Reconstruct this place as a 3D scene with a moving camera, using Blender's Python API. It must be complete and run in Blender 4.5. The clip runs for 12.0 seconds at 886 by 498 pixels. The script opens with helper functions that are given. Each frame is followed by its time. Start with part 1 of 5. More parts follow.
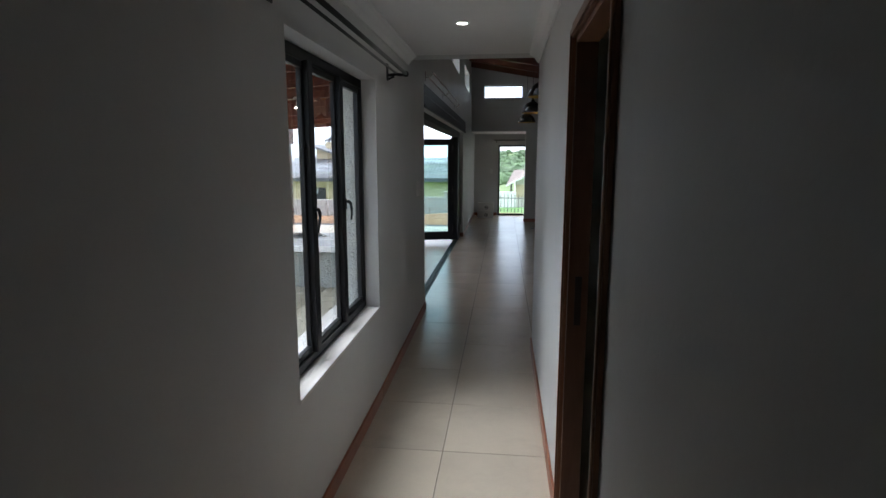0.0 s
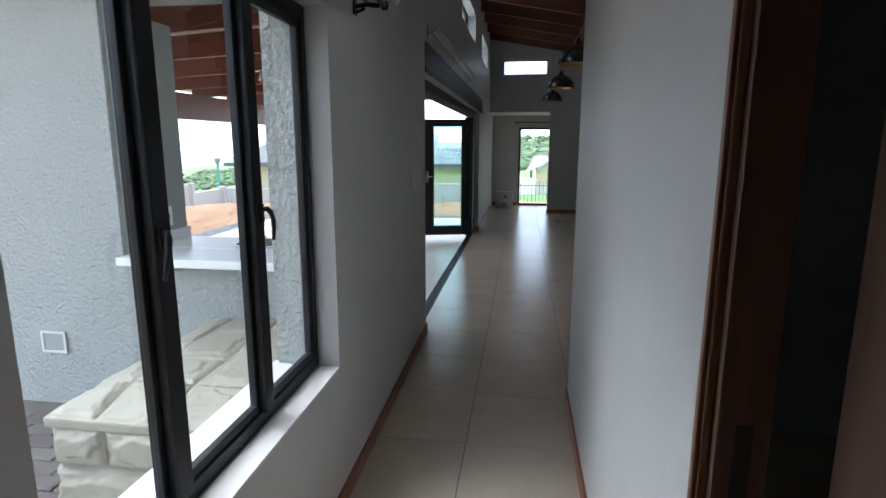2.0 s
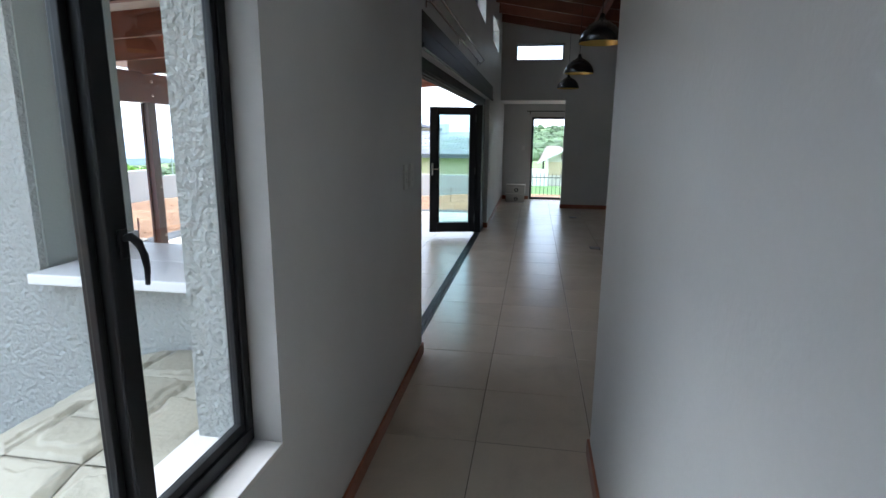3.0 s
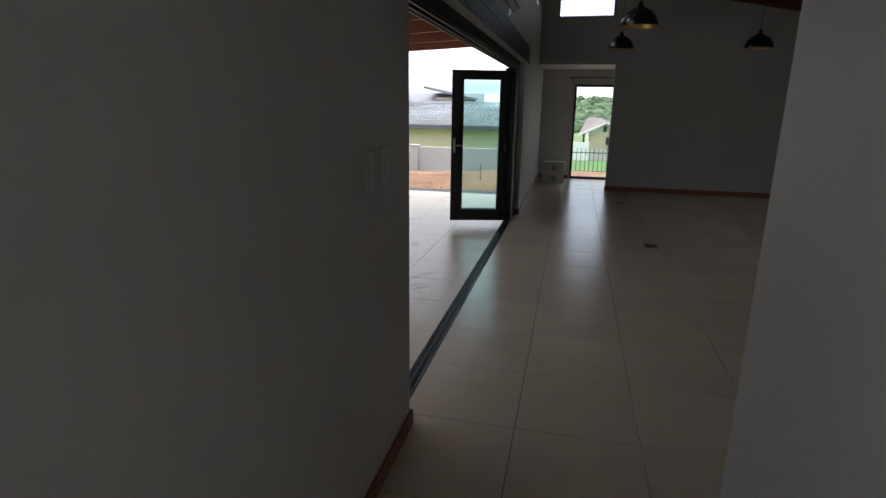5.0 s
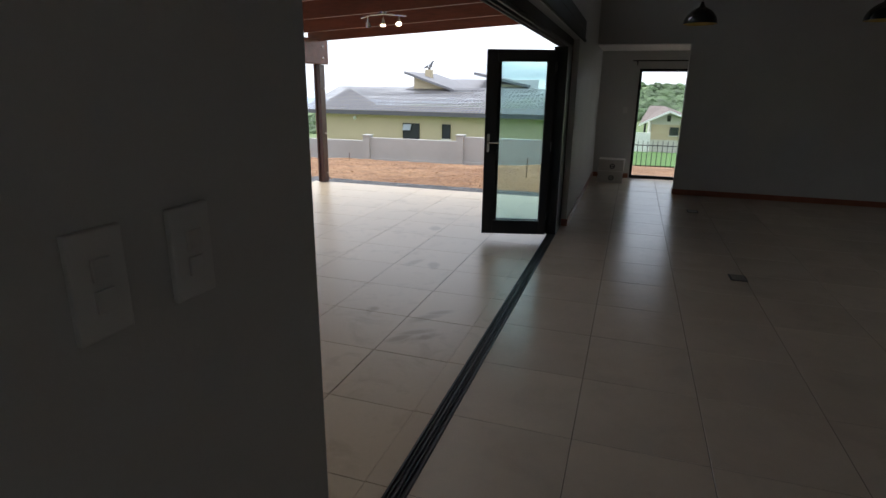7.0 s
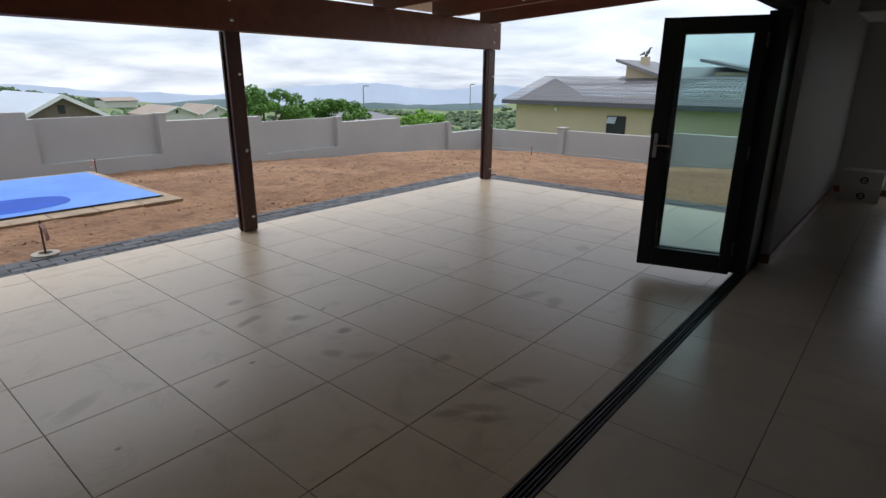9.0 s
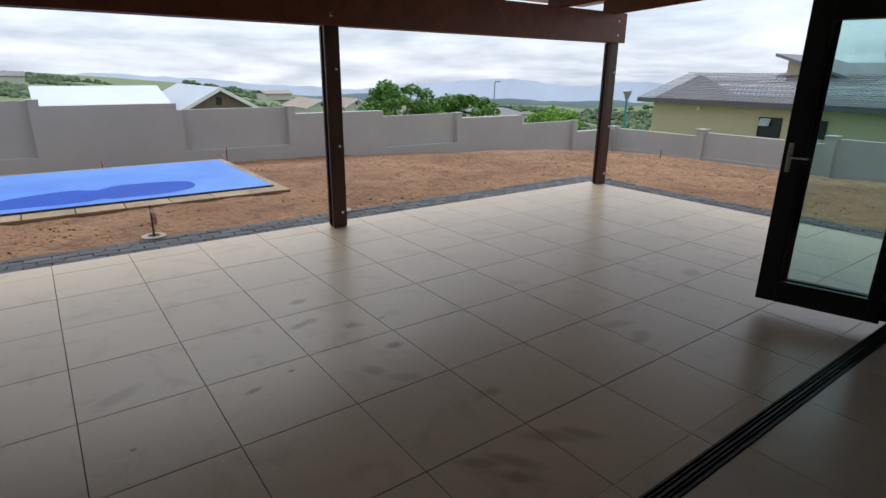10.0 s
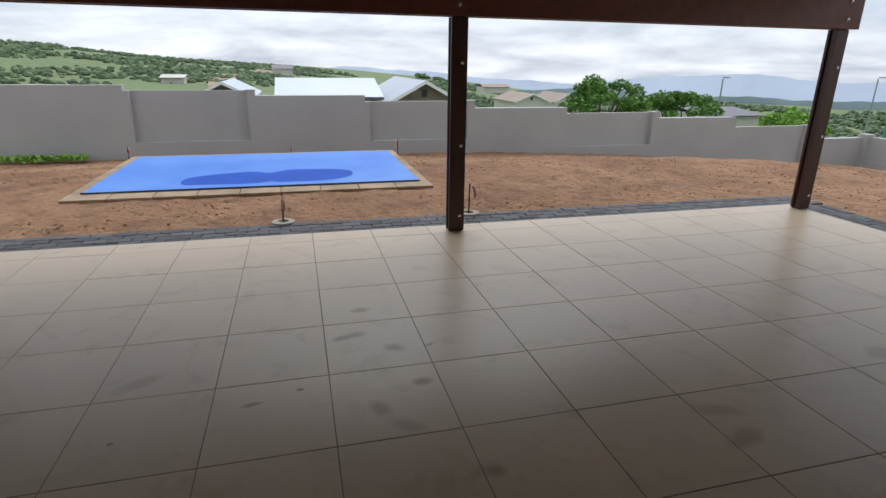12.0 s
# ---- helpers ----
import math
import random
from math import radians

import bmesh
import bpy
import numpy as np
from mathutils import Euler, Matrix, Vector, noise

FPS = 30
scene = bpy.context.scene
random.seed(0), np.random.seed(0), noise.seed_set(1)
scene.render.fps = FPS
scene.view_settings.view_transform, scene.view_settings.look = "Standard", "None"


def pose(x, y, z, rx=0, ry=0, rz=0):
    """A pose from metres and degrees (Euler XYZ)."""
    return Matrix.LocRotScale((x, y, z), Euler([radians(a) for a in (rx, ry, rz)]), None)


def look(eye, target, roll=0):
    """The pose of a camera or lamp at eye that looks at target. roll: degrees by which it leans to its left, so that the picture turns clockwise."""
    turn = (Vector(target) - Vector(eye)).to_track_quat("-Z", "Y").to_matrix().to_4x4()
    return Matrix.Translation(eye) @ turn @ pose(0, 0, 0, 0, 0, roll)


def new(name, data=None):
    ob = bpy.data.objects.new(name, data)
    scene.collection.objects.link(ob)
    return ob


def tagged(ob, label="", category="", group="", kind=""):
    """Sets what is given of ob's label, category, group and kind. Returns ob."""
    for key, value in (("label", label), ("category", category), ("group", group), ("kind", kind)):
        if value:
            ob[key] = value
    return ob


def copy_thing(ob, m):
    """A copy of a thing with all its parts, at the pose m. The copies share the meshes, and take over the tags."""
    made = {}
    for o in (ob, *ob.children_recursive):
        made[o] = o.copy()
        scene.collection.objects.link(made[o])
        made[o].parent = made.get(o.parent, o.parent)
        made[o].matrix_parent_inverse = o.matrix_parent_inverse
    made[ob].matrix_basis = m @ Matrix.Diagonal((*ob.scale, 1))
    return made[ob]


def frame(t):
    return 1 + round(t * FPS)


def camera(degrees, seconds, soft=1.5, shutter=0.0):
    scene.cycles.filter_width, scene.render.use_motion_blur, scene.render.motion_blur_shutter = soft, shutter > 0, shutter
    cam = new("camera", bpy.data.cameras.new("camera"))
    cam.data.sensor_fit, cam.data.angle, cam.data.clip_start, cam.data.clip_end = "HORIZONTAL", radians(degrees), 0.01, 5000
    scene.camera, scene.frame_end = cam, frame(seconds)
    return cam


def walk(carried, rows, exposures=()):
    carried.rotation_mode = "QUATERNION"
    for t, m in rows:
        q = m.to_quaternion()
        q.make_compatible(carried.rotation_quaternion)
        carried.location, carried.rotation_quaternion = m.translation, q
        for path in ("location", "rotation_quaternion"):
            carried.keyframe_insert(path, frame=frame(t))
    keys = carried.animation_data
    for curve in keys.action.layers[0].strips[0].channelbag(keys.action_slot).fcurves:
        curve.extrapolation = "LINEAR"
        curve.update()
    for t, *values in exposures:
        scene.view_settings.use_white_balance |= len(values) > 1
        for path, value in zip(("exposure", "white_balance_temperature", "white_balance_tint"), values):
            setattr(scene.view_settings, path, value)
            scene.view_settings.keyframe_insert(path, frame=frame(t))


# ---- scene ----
cam = camera(77.6, 12.0)
PATH = [
    (0, (0.012, 0.17, 1.612), (-0.203, 2.132, 1.286), 0.0),
    (0.5, (-0.012, 0.505, 1.597), (-0.236, 2.465, 1.269), 0.1),
    (1, (-0.041, 0.842, 1.592), (-0.279, 2.799, 1.256), 0.0),
    (1.5, (-0.057, 1.199, 1.581), (-0.302, 3.152, 1.231), 0.3),
    (2, (-0.039, 1.501, 1.579), (-0.317, 3.446, 1.202), 0.1),
    (2.5, (-0.066, 1.851, 1.595), (-0.364, 3.789, 1.197), 0.4),
    (3, (-0.057, 2.187, 1.582), (-0.371, 4.119, 1.169), 0.5),
    (5, (-0.118, 3.554, 1.562), (-0.549, 5.438, 1.049), 0.8),
    (5.5, (-0.143, 3.882, 1.584), (-0.603, 5.754, 1.054), 0.9),
    (6, (-0.16, 4.194, 1.588), (-0.631, 6.062, 1.051), 0.9),
    (6.5, (-0.177, 4.529, 1.577), (-0.694, 6.383, 1.033), 0.7),
    (6.7, (-0.189, 4.674, 1.574), (-0.733, 6.518, 1.025), 0.8),
    (8.3, (-0.053, 5.756, 1.547), (-1.088, 7.365, 0.964), 0.1),
    (8.5, (-0.06, 5.908, 1.543), (-1.156, 7.475, 0.957), 0.3),
    (9, (-0.04, 6.195, 1.529), (-1.272, 7.655, 0.935), 0.4),
    (9.5, (-0.007, 6.469, 1.534), (-1.414, 7.755, 0.93), 0.4),
    (10, (-0.049, 6.734, 1.53), (-1.583, 7.863, 0.919), 0.6),
    (10.5, (-0.071, 6.988, 1.529), (-1.712, 7.951, 0.912), 0.7),
    (11, (-0.046, 7.277, 1.533), (-1.783, 8.047, 0.908), 0.7),
    (11.5, (-0.079, 7.518, 1.524), (-1.876, 8.129, 0.893), 0.7),
    (12, (-0.161, 7.735, 1.542), (-1.994, 8.218, 0.905), 0.7),
]
walk(cam, [(t, look(eye, target, roll)) for t, eye, target, roll in PATH],
     exposures=[(0.0, 2.47, 5850, 8), (1.5, 2.72, 5700, 8), (3.0, 2.87, 5600, 7), (5.0, 2.05, 6150, 10), (6.7, 1.75, 6200, 10), (8.5, 1.02, 6100, 10), (10.5, 0.82, 6150, 10), (12.0, 0.80, 6200, 10)])

# ---- light: an overcast sky and a soft sun ----
world = bpy.data.worlds.new("overcast_sky")
scene.world = world
world.use_nodes = True
wt = world.node_tree
wt.nodes.clear()


def wnode(kind, **values):
    n = wt.nodes.new(kind)
    for key, value in values.items():
        n.inputs[key].default_value = value
    return n


w_out, w_bg = wnode("ShaderNodeOutputWorld"), wnode("ShaderNodeBackground", Strength=0.1)
w_sky = wnode("ShaderNodeTexSky")
w_sky.sky_type, w_sky.sun_disc = "NISHITA", False
w_sky.sun_elevation, w_sky.sun_rotation = radians(58), radians(-70)
w_co, w_sep = wnode("ShaderNodeTexCoord"), wnode("ShaderNodeSeparateXYZ")
w_abs = wnode("ShaderNodeMath"); w_abs.operation = "ABSOLUTE"
w_add = wnode("ShaderNodeMath"); w_add.operation = "ADD"; w_add.inputs[1].default_value = 0.16
w_div = wnode("ShaderNodeVectorMath"); w_div.operation = "DIVIDE"
w_noise = wnode("ShaderNodeTexNoise", Scale=0.85, Detail=7.0, Roughness=0.55, Distortion=0.25)
w_ramp = wnode("ShaderNodeValToRGB")
w_ramp.color_ramp.elements[0].position, w_ramp.color_ramp.elements[0].color = 0.30, (0.36, 0.41, 0.51, 1)
w_ramp.color_ramp.elements[1].position, w_ramp.color_ramp.elements[1].color = 0.70, (0.93, 0.945, 0.96, 1)
w_gain = wnode("ShaderNodeVectorMath"); w_gain.operation = "SCALE"; w_gain.inputs["Scale"].default_value = 7.0
w_mix = wnode("ShaderNodeMix"); w_mix.data_type = "RGBA"; w_mix.inputs[0].default_value = 0.9
L = wt.links.new
L(w_co.outputs["Generated"], w_sep.inputs[0])
L(w_sep.outputs["Z"], w_abs.inputs[0])
L(w_abs.outputs[0], w_add.inputs[0])
L(w_co.outputs["Generated"], w_div.inputs[0])
L(w_add.outputs[0], w_div.inputs[1])
L(w_div.outputs[0], w_noise.inputs["Vector"])
L(w_noise.outputs["Fac"], w_ramp.inputs[0])
L(w_ramp.outputs["Color"], w_gain.inputs[0])
L(w_sky.outputs[0], w_mix.inputs[6])
L(w_gain.outputs[0], w_mix.inputs[7])
L(w_mix.outputs[2], w_bg.inputs["Color"])
L(w_bg.outputs[0], w_out.inputs["Surface"])

sun = new("sun", bpy.data.lights.new("sun", "SUN"))
sun.data.energy, sun.data.angle, sun.data.color = 1.25, radians(60), (1.0, 0.97, 0.92)
sun.matrix_world = look((-20, 8, 34), (0, 0, 0))


# ---- materials ----
def shader(name, base, rough=0.6, metal=0.0, grain=0.0, grain_scale=30.0, stain=0.0, stain_scale=2.0, tint=None,
           bump=0.0, bump_scale=60.0, vary=0.0, spec=0.5, glow=0.0, stretch=(1, 1, 1), island=False, coords="Object", blot=None, marks=(), relief=0.01):
    """A node material: base colour varied by fine grain and broad stains, with relief, and from piece to piece."""
    m = bpy.data.materials.new(name)
    m.use_nodes = True
    nt = m.node_tree
    p = nt.nodes["Principled BSDF"]
    p.inputs["Roughness"].default_value, p.inputs["Metallic"].default_value = rough, metal
    p.inputs["Specular IOR Level"].default_value = spec
    p.inputs["Base Color"].default_value = (*base, 1)
    if glow:
        p.inputs["Emission Color"].default_value, p.inputs["Emission Strength"].default_value = (*base, 1), glow
    co, mp = nt.nodes.new("ShaderNodeTexCoord"), nt.nodes.new("ShaderNodeMapping")
    mp.inputs["Scale"].default_value = stretch
    if coords == "World":
        co = nt.nodes.new("ShaderNodeNewGeometry")
    nt.links.new(co.outputs["Position" if coords == "World" else coords], mp.inputs[0])
    where = mp.outputs[0]
    place = where
    if vary:
        info = nt.nodes.new("ShaderNodeNewGeometry" if island else "ShaderNodeObjectInfo")
        rnd = info.outputs["Random Per Island" if island else "Random"]
        shift = nt.nodes.new("ShaderNodeVectorMath")
        shift.operation = "MULTIPLY_ADD"
        nt.links.new(where, shift.inputs[2])
        shift.inputs[1].default_value = (37, 53, 71)
        nt.links.new(rnd, shift.inputs[0])
        where = shift.outputs[0]
    colour = None

    def mixed(fac, low, high, first):
        r = nt.nodes.new("ShaderNodeMapRange")
        r.inputs["To Min"].default_value, r.inputs["To Max"].default_value = low, high
        nt.links.new(fac, r.inputs["Value"])
        g = nt.nodes.new("ShaderNodeVectorMath")
        g.operation = "SCALE"
        if first is None:
            g.inputs[0].default_value = base
        else:
            nt.links.new(first, g.inputs[0])
        nt.links.new(r.outputs[0], g.inputs["Scale"])
        return g.outputs[0]

    if stain:
        n = nt.nodes.new("ShaderNodeTexNoise")
        n.inputs["Scale"].default_value, n.inputs["Detail"].default_value, n.inputs["Roughness"].default_value = stain_scale, 5, 0.6
        nt.links.new(where, n.inputs["Vector"])
        ramp = nt.nodes.new("ShaderNodeMapRange")
        ramp.inputs["From Min"].default_value, ramp.inputs["From Max"].default_value = 0.3, 0.7
        nt.links.new(n.outputs["Fac"], ramp.inputs["Value"])
        if tint:
            mx = nt.nodes.new("ShaderNodeMix")
            mx.data_type = "RGBA"
            sc = nt.nodes.new("ShaderNodeMath")
            sc.operation = "MULTIPLY"
            sc.inputs[1].default_value = stain
            nt.links.new(ramp.outputs[0], sc.inputs[0])
            nt.links.new(sc.outputs[0], mx.inputs[0])
            mx.inputs[6].default_value, mx.inputs[7].default_value = (*base, 1), (*tint, 1)
            colour = mx.outputs[2]
        else:
            colour = mixed(ramp.outputs[0], 1 - stain, 1 + stain * 0.4, colour)
    if grain:
        n = nt.nodes.new("ShaderNodeTexNoise")
        n.inputs["Scale"].default_value, n.inputs["Detail"].default_value = grain_scale, 4
        nt.links.new(where, n.inputs["Vector"])
        colour = mixed(n.outputs["Fac"], 1 - grain, 1 + grain, colour)
    if vary:
        colour = mixed(rnd, 1 - vary, 1 + vary, colour)
    if blot:
        # broad smudges with soft edges, and single smears where given
        strength, scale, shade, low, high = blot
        n = nt.nodes.new("ShaderNodeTexNoise")
        n.inputs["Scale"].default_value, n.inputs["Detail"].default_value, n.inputs["Roughness"].default_value, n.inputs["Distortion"].default_value = scale, 6, 0.62, 0.6
        nt.links.new(place, n.inputs["Vector"])
        cut = nt.nodes.new("ShaderNodeMapRange")
        cut.inputs["From Min"].default_value, cut.inputs["From Max"].default_value, cut.inputs["To Max"].default_value = low, high, strength
        nt.links.new(n.outputs["Fac"], cut.inputs["Value"])
        total = cut.outputs[0]
        for mx, my, rx, ry, turn, power in marks:
            at = nt.nodes.new("ShaderNodeMapping")
            at.vector_type = "TEXTURE"
            at.inputs["Location"].default_value, at.inputs["Rotation"].default_value, at.inputs["Scale"].default_value = (mx, my, -0.05), (0, 0, radians(turn)), (rx, ry, 1)
            nt.links.new(place, at.inputs[0])
            dist = nt.nodes.new("ShaderNodeVectorMath")
            dist.operation = "LENGTH"
            nt.links.new(at.outputs[0], dist.inputs[0])
            wob = nt.nodes.new("ShaderNodeMath")
            wob.operation = "MULTIPLY_ADD"
            wob.inputs[1].default_value = 2.4
            nt.links.new(n.outputs["Fac"], wob.inputs[0])
            nt.links.new(dist.outputs["Value"], wob.inputs[2])
            fall = nt.nodes.new("ShaderNodeMapRange")
            fall.inputs["From Min"].default_value, fall.inputs["From Max"].default_value = 2.4, 1.65
            fall.inputs["To Max"].default_value = power
            nt.links.new(wob.outputs[0], fall.inputs["Value"])
            big = nt.nodes.new("ShaderNodeMath")
            big.operation = "MAXIMUM"
            nt.links.new(total, big.inputs[0])
            nt.links.new(fall.outputs[0], big.inputs[1])
            total = big.outputs[0]
        mx = nt.nodes.new("ShaderNodeMix")
        mx.data_type = "RGBA"
        nt.links.new(total, mx.inputs[0])
        nt.links.new(colour, mx.inputs[6])
        mx.inputs[7].default_value = (*shade, 1)
        colour = mx.outputs[2]
    if colour is not None:
        nt.links.new(colour, p.inputs["Base Color"])
        if glow:
            nt.links.new(colour, p.inputs["Emission Color"])
    if bump:
        n = nt.nodes.new("ShaderNodeTexNoise")
        n.inputs["Scale"].default_value, n.inputs["Detail"].default_value = bump_scale, 5
        nt.links.new(where, n.inputs["Vector"])
        b = nt.nodes.new("ShaderNodeBump")
        b.inputs["Strength"].default_value, b.inputs["Distance"].default_value = bump, relief
        nt.links.new(n.outputs["Fac"], b.inputs["Height"])
        nt.links.new(b.outputs[0], p.inputs["Normal"])
    return m


def glass(name, tint):
    m = bpy.data.materials.new(name)
    m.use_nodes = True
    p = m.node_tree.nodes["Principled BSDF"]
    p.inputs["Base Color"].default_value = (*tint, 1)
    p.inputs["Roughness"].default_value, p.inputs["IOR"].default_value, p.inputs["Transmission Weight"].default_value = 0.0, 1.45, 1.0
    return m


WALL = shader("wall_paint", (0.57, 0.567, 0.552), 0.55, grain=0.02, grain_scale=90, stain=0.06, stain_scale=1.3, bump=0.12, bump_scale=45)
CEIL = shader("ceiling_paint", (0.82, 0.815, 0.80), 0.7, grain=0.015, stain=0.04, bump=0.05, bump_scale=40)
SILL = shader("sill_paint", (0.64, 0.62, 0.61), 0.35, stain=0.06, stain_scale=3, bump=0.04)
STIPPLE = shader("stippled_plaster", (0.36, 0.375, 0.352), 0.8, grain=0.06, grain_scale=90, stain=0.06, bump=0.75, bump_scale=48, relief=0.035)
SMOOTH_OUT = shader("outer_plaster", (0.29, 0.315, 0.29), 0.7, grain=0.04, stain=0.06, bump=0.2, bump_scale=70)
WOOD = shader("meranti_wood", (0.235, 0.095, 0.045), 0.4, grain=0.25, grain_scale=14, stain=0.25, stain_scale=3, bump=0.15, bump_scale=40, stretch=(4, 1, 4))
DOORWOOD = shader("door_wood", (0.22, 0.10, 0.05), 0.42, grain=0.2, grain_scale=10, stain=0.2, stain_scale=2, bump=0.12, stretch=(9, 9, 1))
LEAF_SHADED_JAMB = shader("leaf_and_shaded_jamb_wood", (0.16, 0.09, 0.06), 0.45, grain=0.2, grain_scale=10, stain=0.2, stain_scale=2, bump=0.12, stretch=(9, 9, 1))
SKIRT = shader("skirting_wood", (0.31, 0.115, 0.062), 0.38, grain=0.2, grain_scale=12, stain=0.2, stain_scale=4, bump=0.1, vary=0.06)
BEAMWOOD = shader("stained_timber", (0.16, 0.048, 0.028), 0.38, grain=0.3, grain_scale=9, stain=0.3, stain_scale=1.6, bump=0.2, bump_scale=30, stretch=(1, 6, 6), vary=0.12)
POSTWOOD = shader("post_timber", (0.075, 0.03, 0.022), 0.36, grain=0.3, grain_scale=9, stain=0.3, stain_scale=2, bump=0.2, bump_scale=30, stretch=(6, 6, 1))
BOARD = shader("ceiling_board", (0.66, 0.63, 0.58), 0.6, grain=0.03, stain=0.08, stain_scale=2, bump=0.06)
TILE = shader("floor_tile", (0.67, 0.585, 0.475), 0.25, grain=0.03, grain_scale=70, stain=0.10, stain_scale=1.6, bump=0.02, bump_scale=25, vary=0.03,
              coords="World", blot=(0.25, 2.7, (0.36, 0.31, 0.25), 0.52, 0.75))
SMEARS = [(-3.60, 8.06, 0.035, 0.06, 10, 0.7), (-3.23, 7.93, 0.04, 0.11, 15, 0.75), (-3.03, 8.21, 0.055, 0.07, -20, 0.85), (-3.03, 8.42, 0.02, 0.05, 20, 0.8),
          (-2.64, 8.28, 0.045, 0.06, 0, 0.85), (-2.45, 8.04, 0.07, 0.05, 30, 0.55), (-2.30, 8.13, 0.05, 0.13, -40, 0.4), (-2.63, 7.435, 0.02, 0.05, 10, 0.75),
          (-2.71, 7.66, 0.014, 0.02, 0, 1.0), (-2.465, 6.85, 0.016, 0.02, 0, 1.0), (-1.91, 8.43, 0.045, 0.06, 0, 0.6), (-1.48, 8.40, 0.05, 0.17, -35, 0.5), (-1.40, 8.54, 0.04, 0.12, -50, 0.55),
          (-1.52, 8.03, 0.04, 0.12, -40, 0.6), (-1.38, 8.08, 0.05, 0.17, -48, 0.7), (-1.46, 8.14, 0.04, 0.13, -55, 0.55), (-2.05, 9.65, 0.05, 0.14, -20, 0.45), (-1.84, 9.6, 0.05, 0.12, 20, 0.5),
          (-2.31, 11.0, 0.06, 0.14, 15, 0.5), (-2.97, 6.86, 0.05, 0.11, 30, 0.4), (-1.92, 8.36, 0.03, 0.10, 25, 0.4)]
TERRACE_TILE = shader("terrace_tile", (0.585, 0.47, 0.325), 0.33, grain=0.04, grain_scale=60, stain=0.22, stain_scale=1.1, tint=(0.43, 0.35, 0.24), bump=0.03, bump_scale=25, vary=0.03,
                      coords="World", blot=(0.42, 3.6, (0.27, 0.185, 0.10), 0.54, 0.76), marks=SMEARS)
GROUT = shader("grout", (0.13, 0.115, 0.095), 0.9, grain=0.15, stain=0.2)
ALU = shader("black_aluminium", (0.013, 0.014, 0.016), 0.45, grain=0.08, stain=0.15, spec=0.3, bump=0.02)
TRACK = shader("track_aluminium", (0.03, 0.029, 0.029), 0.55, grain=0.15, stain=0.25, stain_scale=5, spec=0.25)
RAIL = shader("grey_rail", (0.06, 0.06, 0.064), 0.5, metal=0.5, grain=0.15, stain=0.2)
CHROME = shader("chrome", (0.62, 0.62, 0.61), 0.18, metal=1.0, grain=0.03)
STEELROD = shader("black_rod", (0.02, 0.02, 0.021), 0.35, metal=0.3, grain=0.05)
GLASS = glass("clear_glass", (0.97, 0.985, 0.98))
TEAL = glass("green_tinted_glass", (0.765, 0.91, 0.895))
PLASTIC = shader("white_plastic", (0.84, 0.84, 0.82), 0.35, grain=0.01, stain=0.03)
SWITCH = shader("switch_plastic", (0.66, 0.655, 0.635), 0.4, grain=0.01, stain=0.03)
DARKSLOT = shader("dark_slot", (0.02, 0.02, 0.02), 0.6, grain=0.1)
COUNTER = shader("white_counter", (0.76, 0.76, 0.75), 0.2, grain=0.03, grain_scale=120, stain=0.05)
STONE = shader("moulded_stone", (0.30, 0.28, 0.22), 0.65, grain=0.07, grain_scale=40, stain=0.2, stain_scale=4, bump=0.5, bump_scale=45, relief=0.01)
PAVER = shader("charcoal_paver", (0.105, 0.108, 0.118), 0.8, grain=0.2, grain_scale=80, stain=0.3, stain_scale=6, bump=0.4, bump_scale=90, vary=0.28)
PAVER_BROWN = shader("brown_paver", (0.12, 0.10, 0.09), 0.8, grain=0.2, grain_scale=80, stain=0.3, stain_scale=6, bump=0.4, bump_scale=90, vary=0.22)
BWALL = shader("boundary_plaster", (0.425, 0.42, 0.40), 0.8, grain=0.04, grain_scale=25, stain=0.09, stain_scale=0.8, bump=0.2, bump_scale=40, coords="Object")
COPING = shader("sandstone_coping", (0.37, 0.265, 0.165), 0.8, grain=0.15, grain_scale=30, stain=0.35, stain_scale=3, bump=0.25, vary=0.12)
COVER = shader("pool_cover", (0.04, 0.175, 0.62), 0.5, grain=0.06, grain_scale=12, stain=0.6, stain_scale=0.8, tint=(0.12, 0.31, 0.74), bump=0.25, bump_scale=5, spec=0.3)
PUDDLE = shader("standing_water", (0.008, 0.075, 0.46), 0.5, grain=0.1, grain_scale=6, stain=0.15, spec=0.08)
RUST = shader("rusty_steel", (0.10, 0.05, 0.035), 0.7, grain=0.3, stain=0.3)
TAPE = shader("striped_tape", (0.72, 0.66, 0.64), 0.5, stain=0.9, stain_scale=24, tint=(0.6, 0.08, 0.06))
CONCRETE = shader("concrete", (0.42, 0.38, 0.32), 0.85, grain=0.15, stain=0.2, bump=0.3)
PEND_OUT = shader("black_enamel", (0.018, 0.018, 0.019), 0.22, grain=0.05, stain=0.1)
PEND_IN = shader("gold_enamel", (0.60, 0.42, 0.12), 0.3, metal=0.7, grain=0.04, stain=0.08)
CARD = shader("white_cardboard", (0.66, 0.64, 0.60), 0.7, grain=0.03, stain=0.08, bump=0.05)
INK = shader("dark_ink", (0.05, 0.05, 0.06), 0.6, grain=0.05)
BULB = shader("lit_bulb", (1.0, 0.86, 0.62), 0.4, glow=2.5)
DOWNBULB = shader("lit_downlight", (1.0, 0.96, 0.9), 0.4, glow=8.0)
HOUSE_WALL = shader("cream_plaster", (0.57, 0.475, 0.32), 0.8, grain=0.03, stain=0.07, stain_scale=0.5, bump=0.1)
HOUSE_PALE = shader("pale_plaster", (0.62, 0.60, 0.54), 0.8, grain=0.03, stain=0.07, stain_scale=0.5)
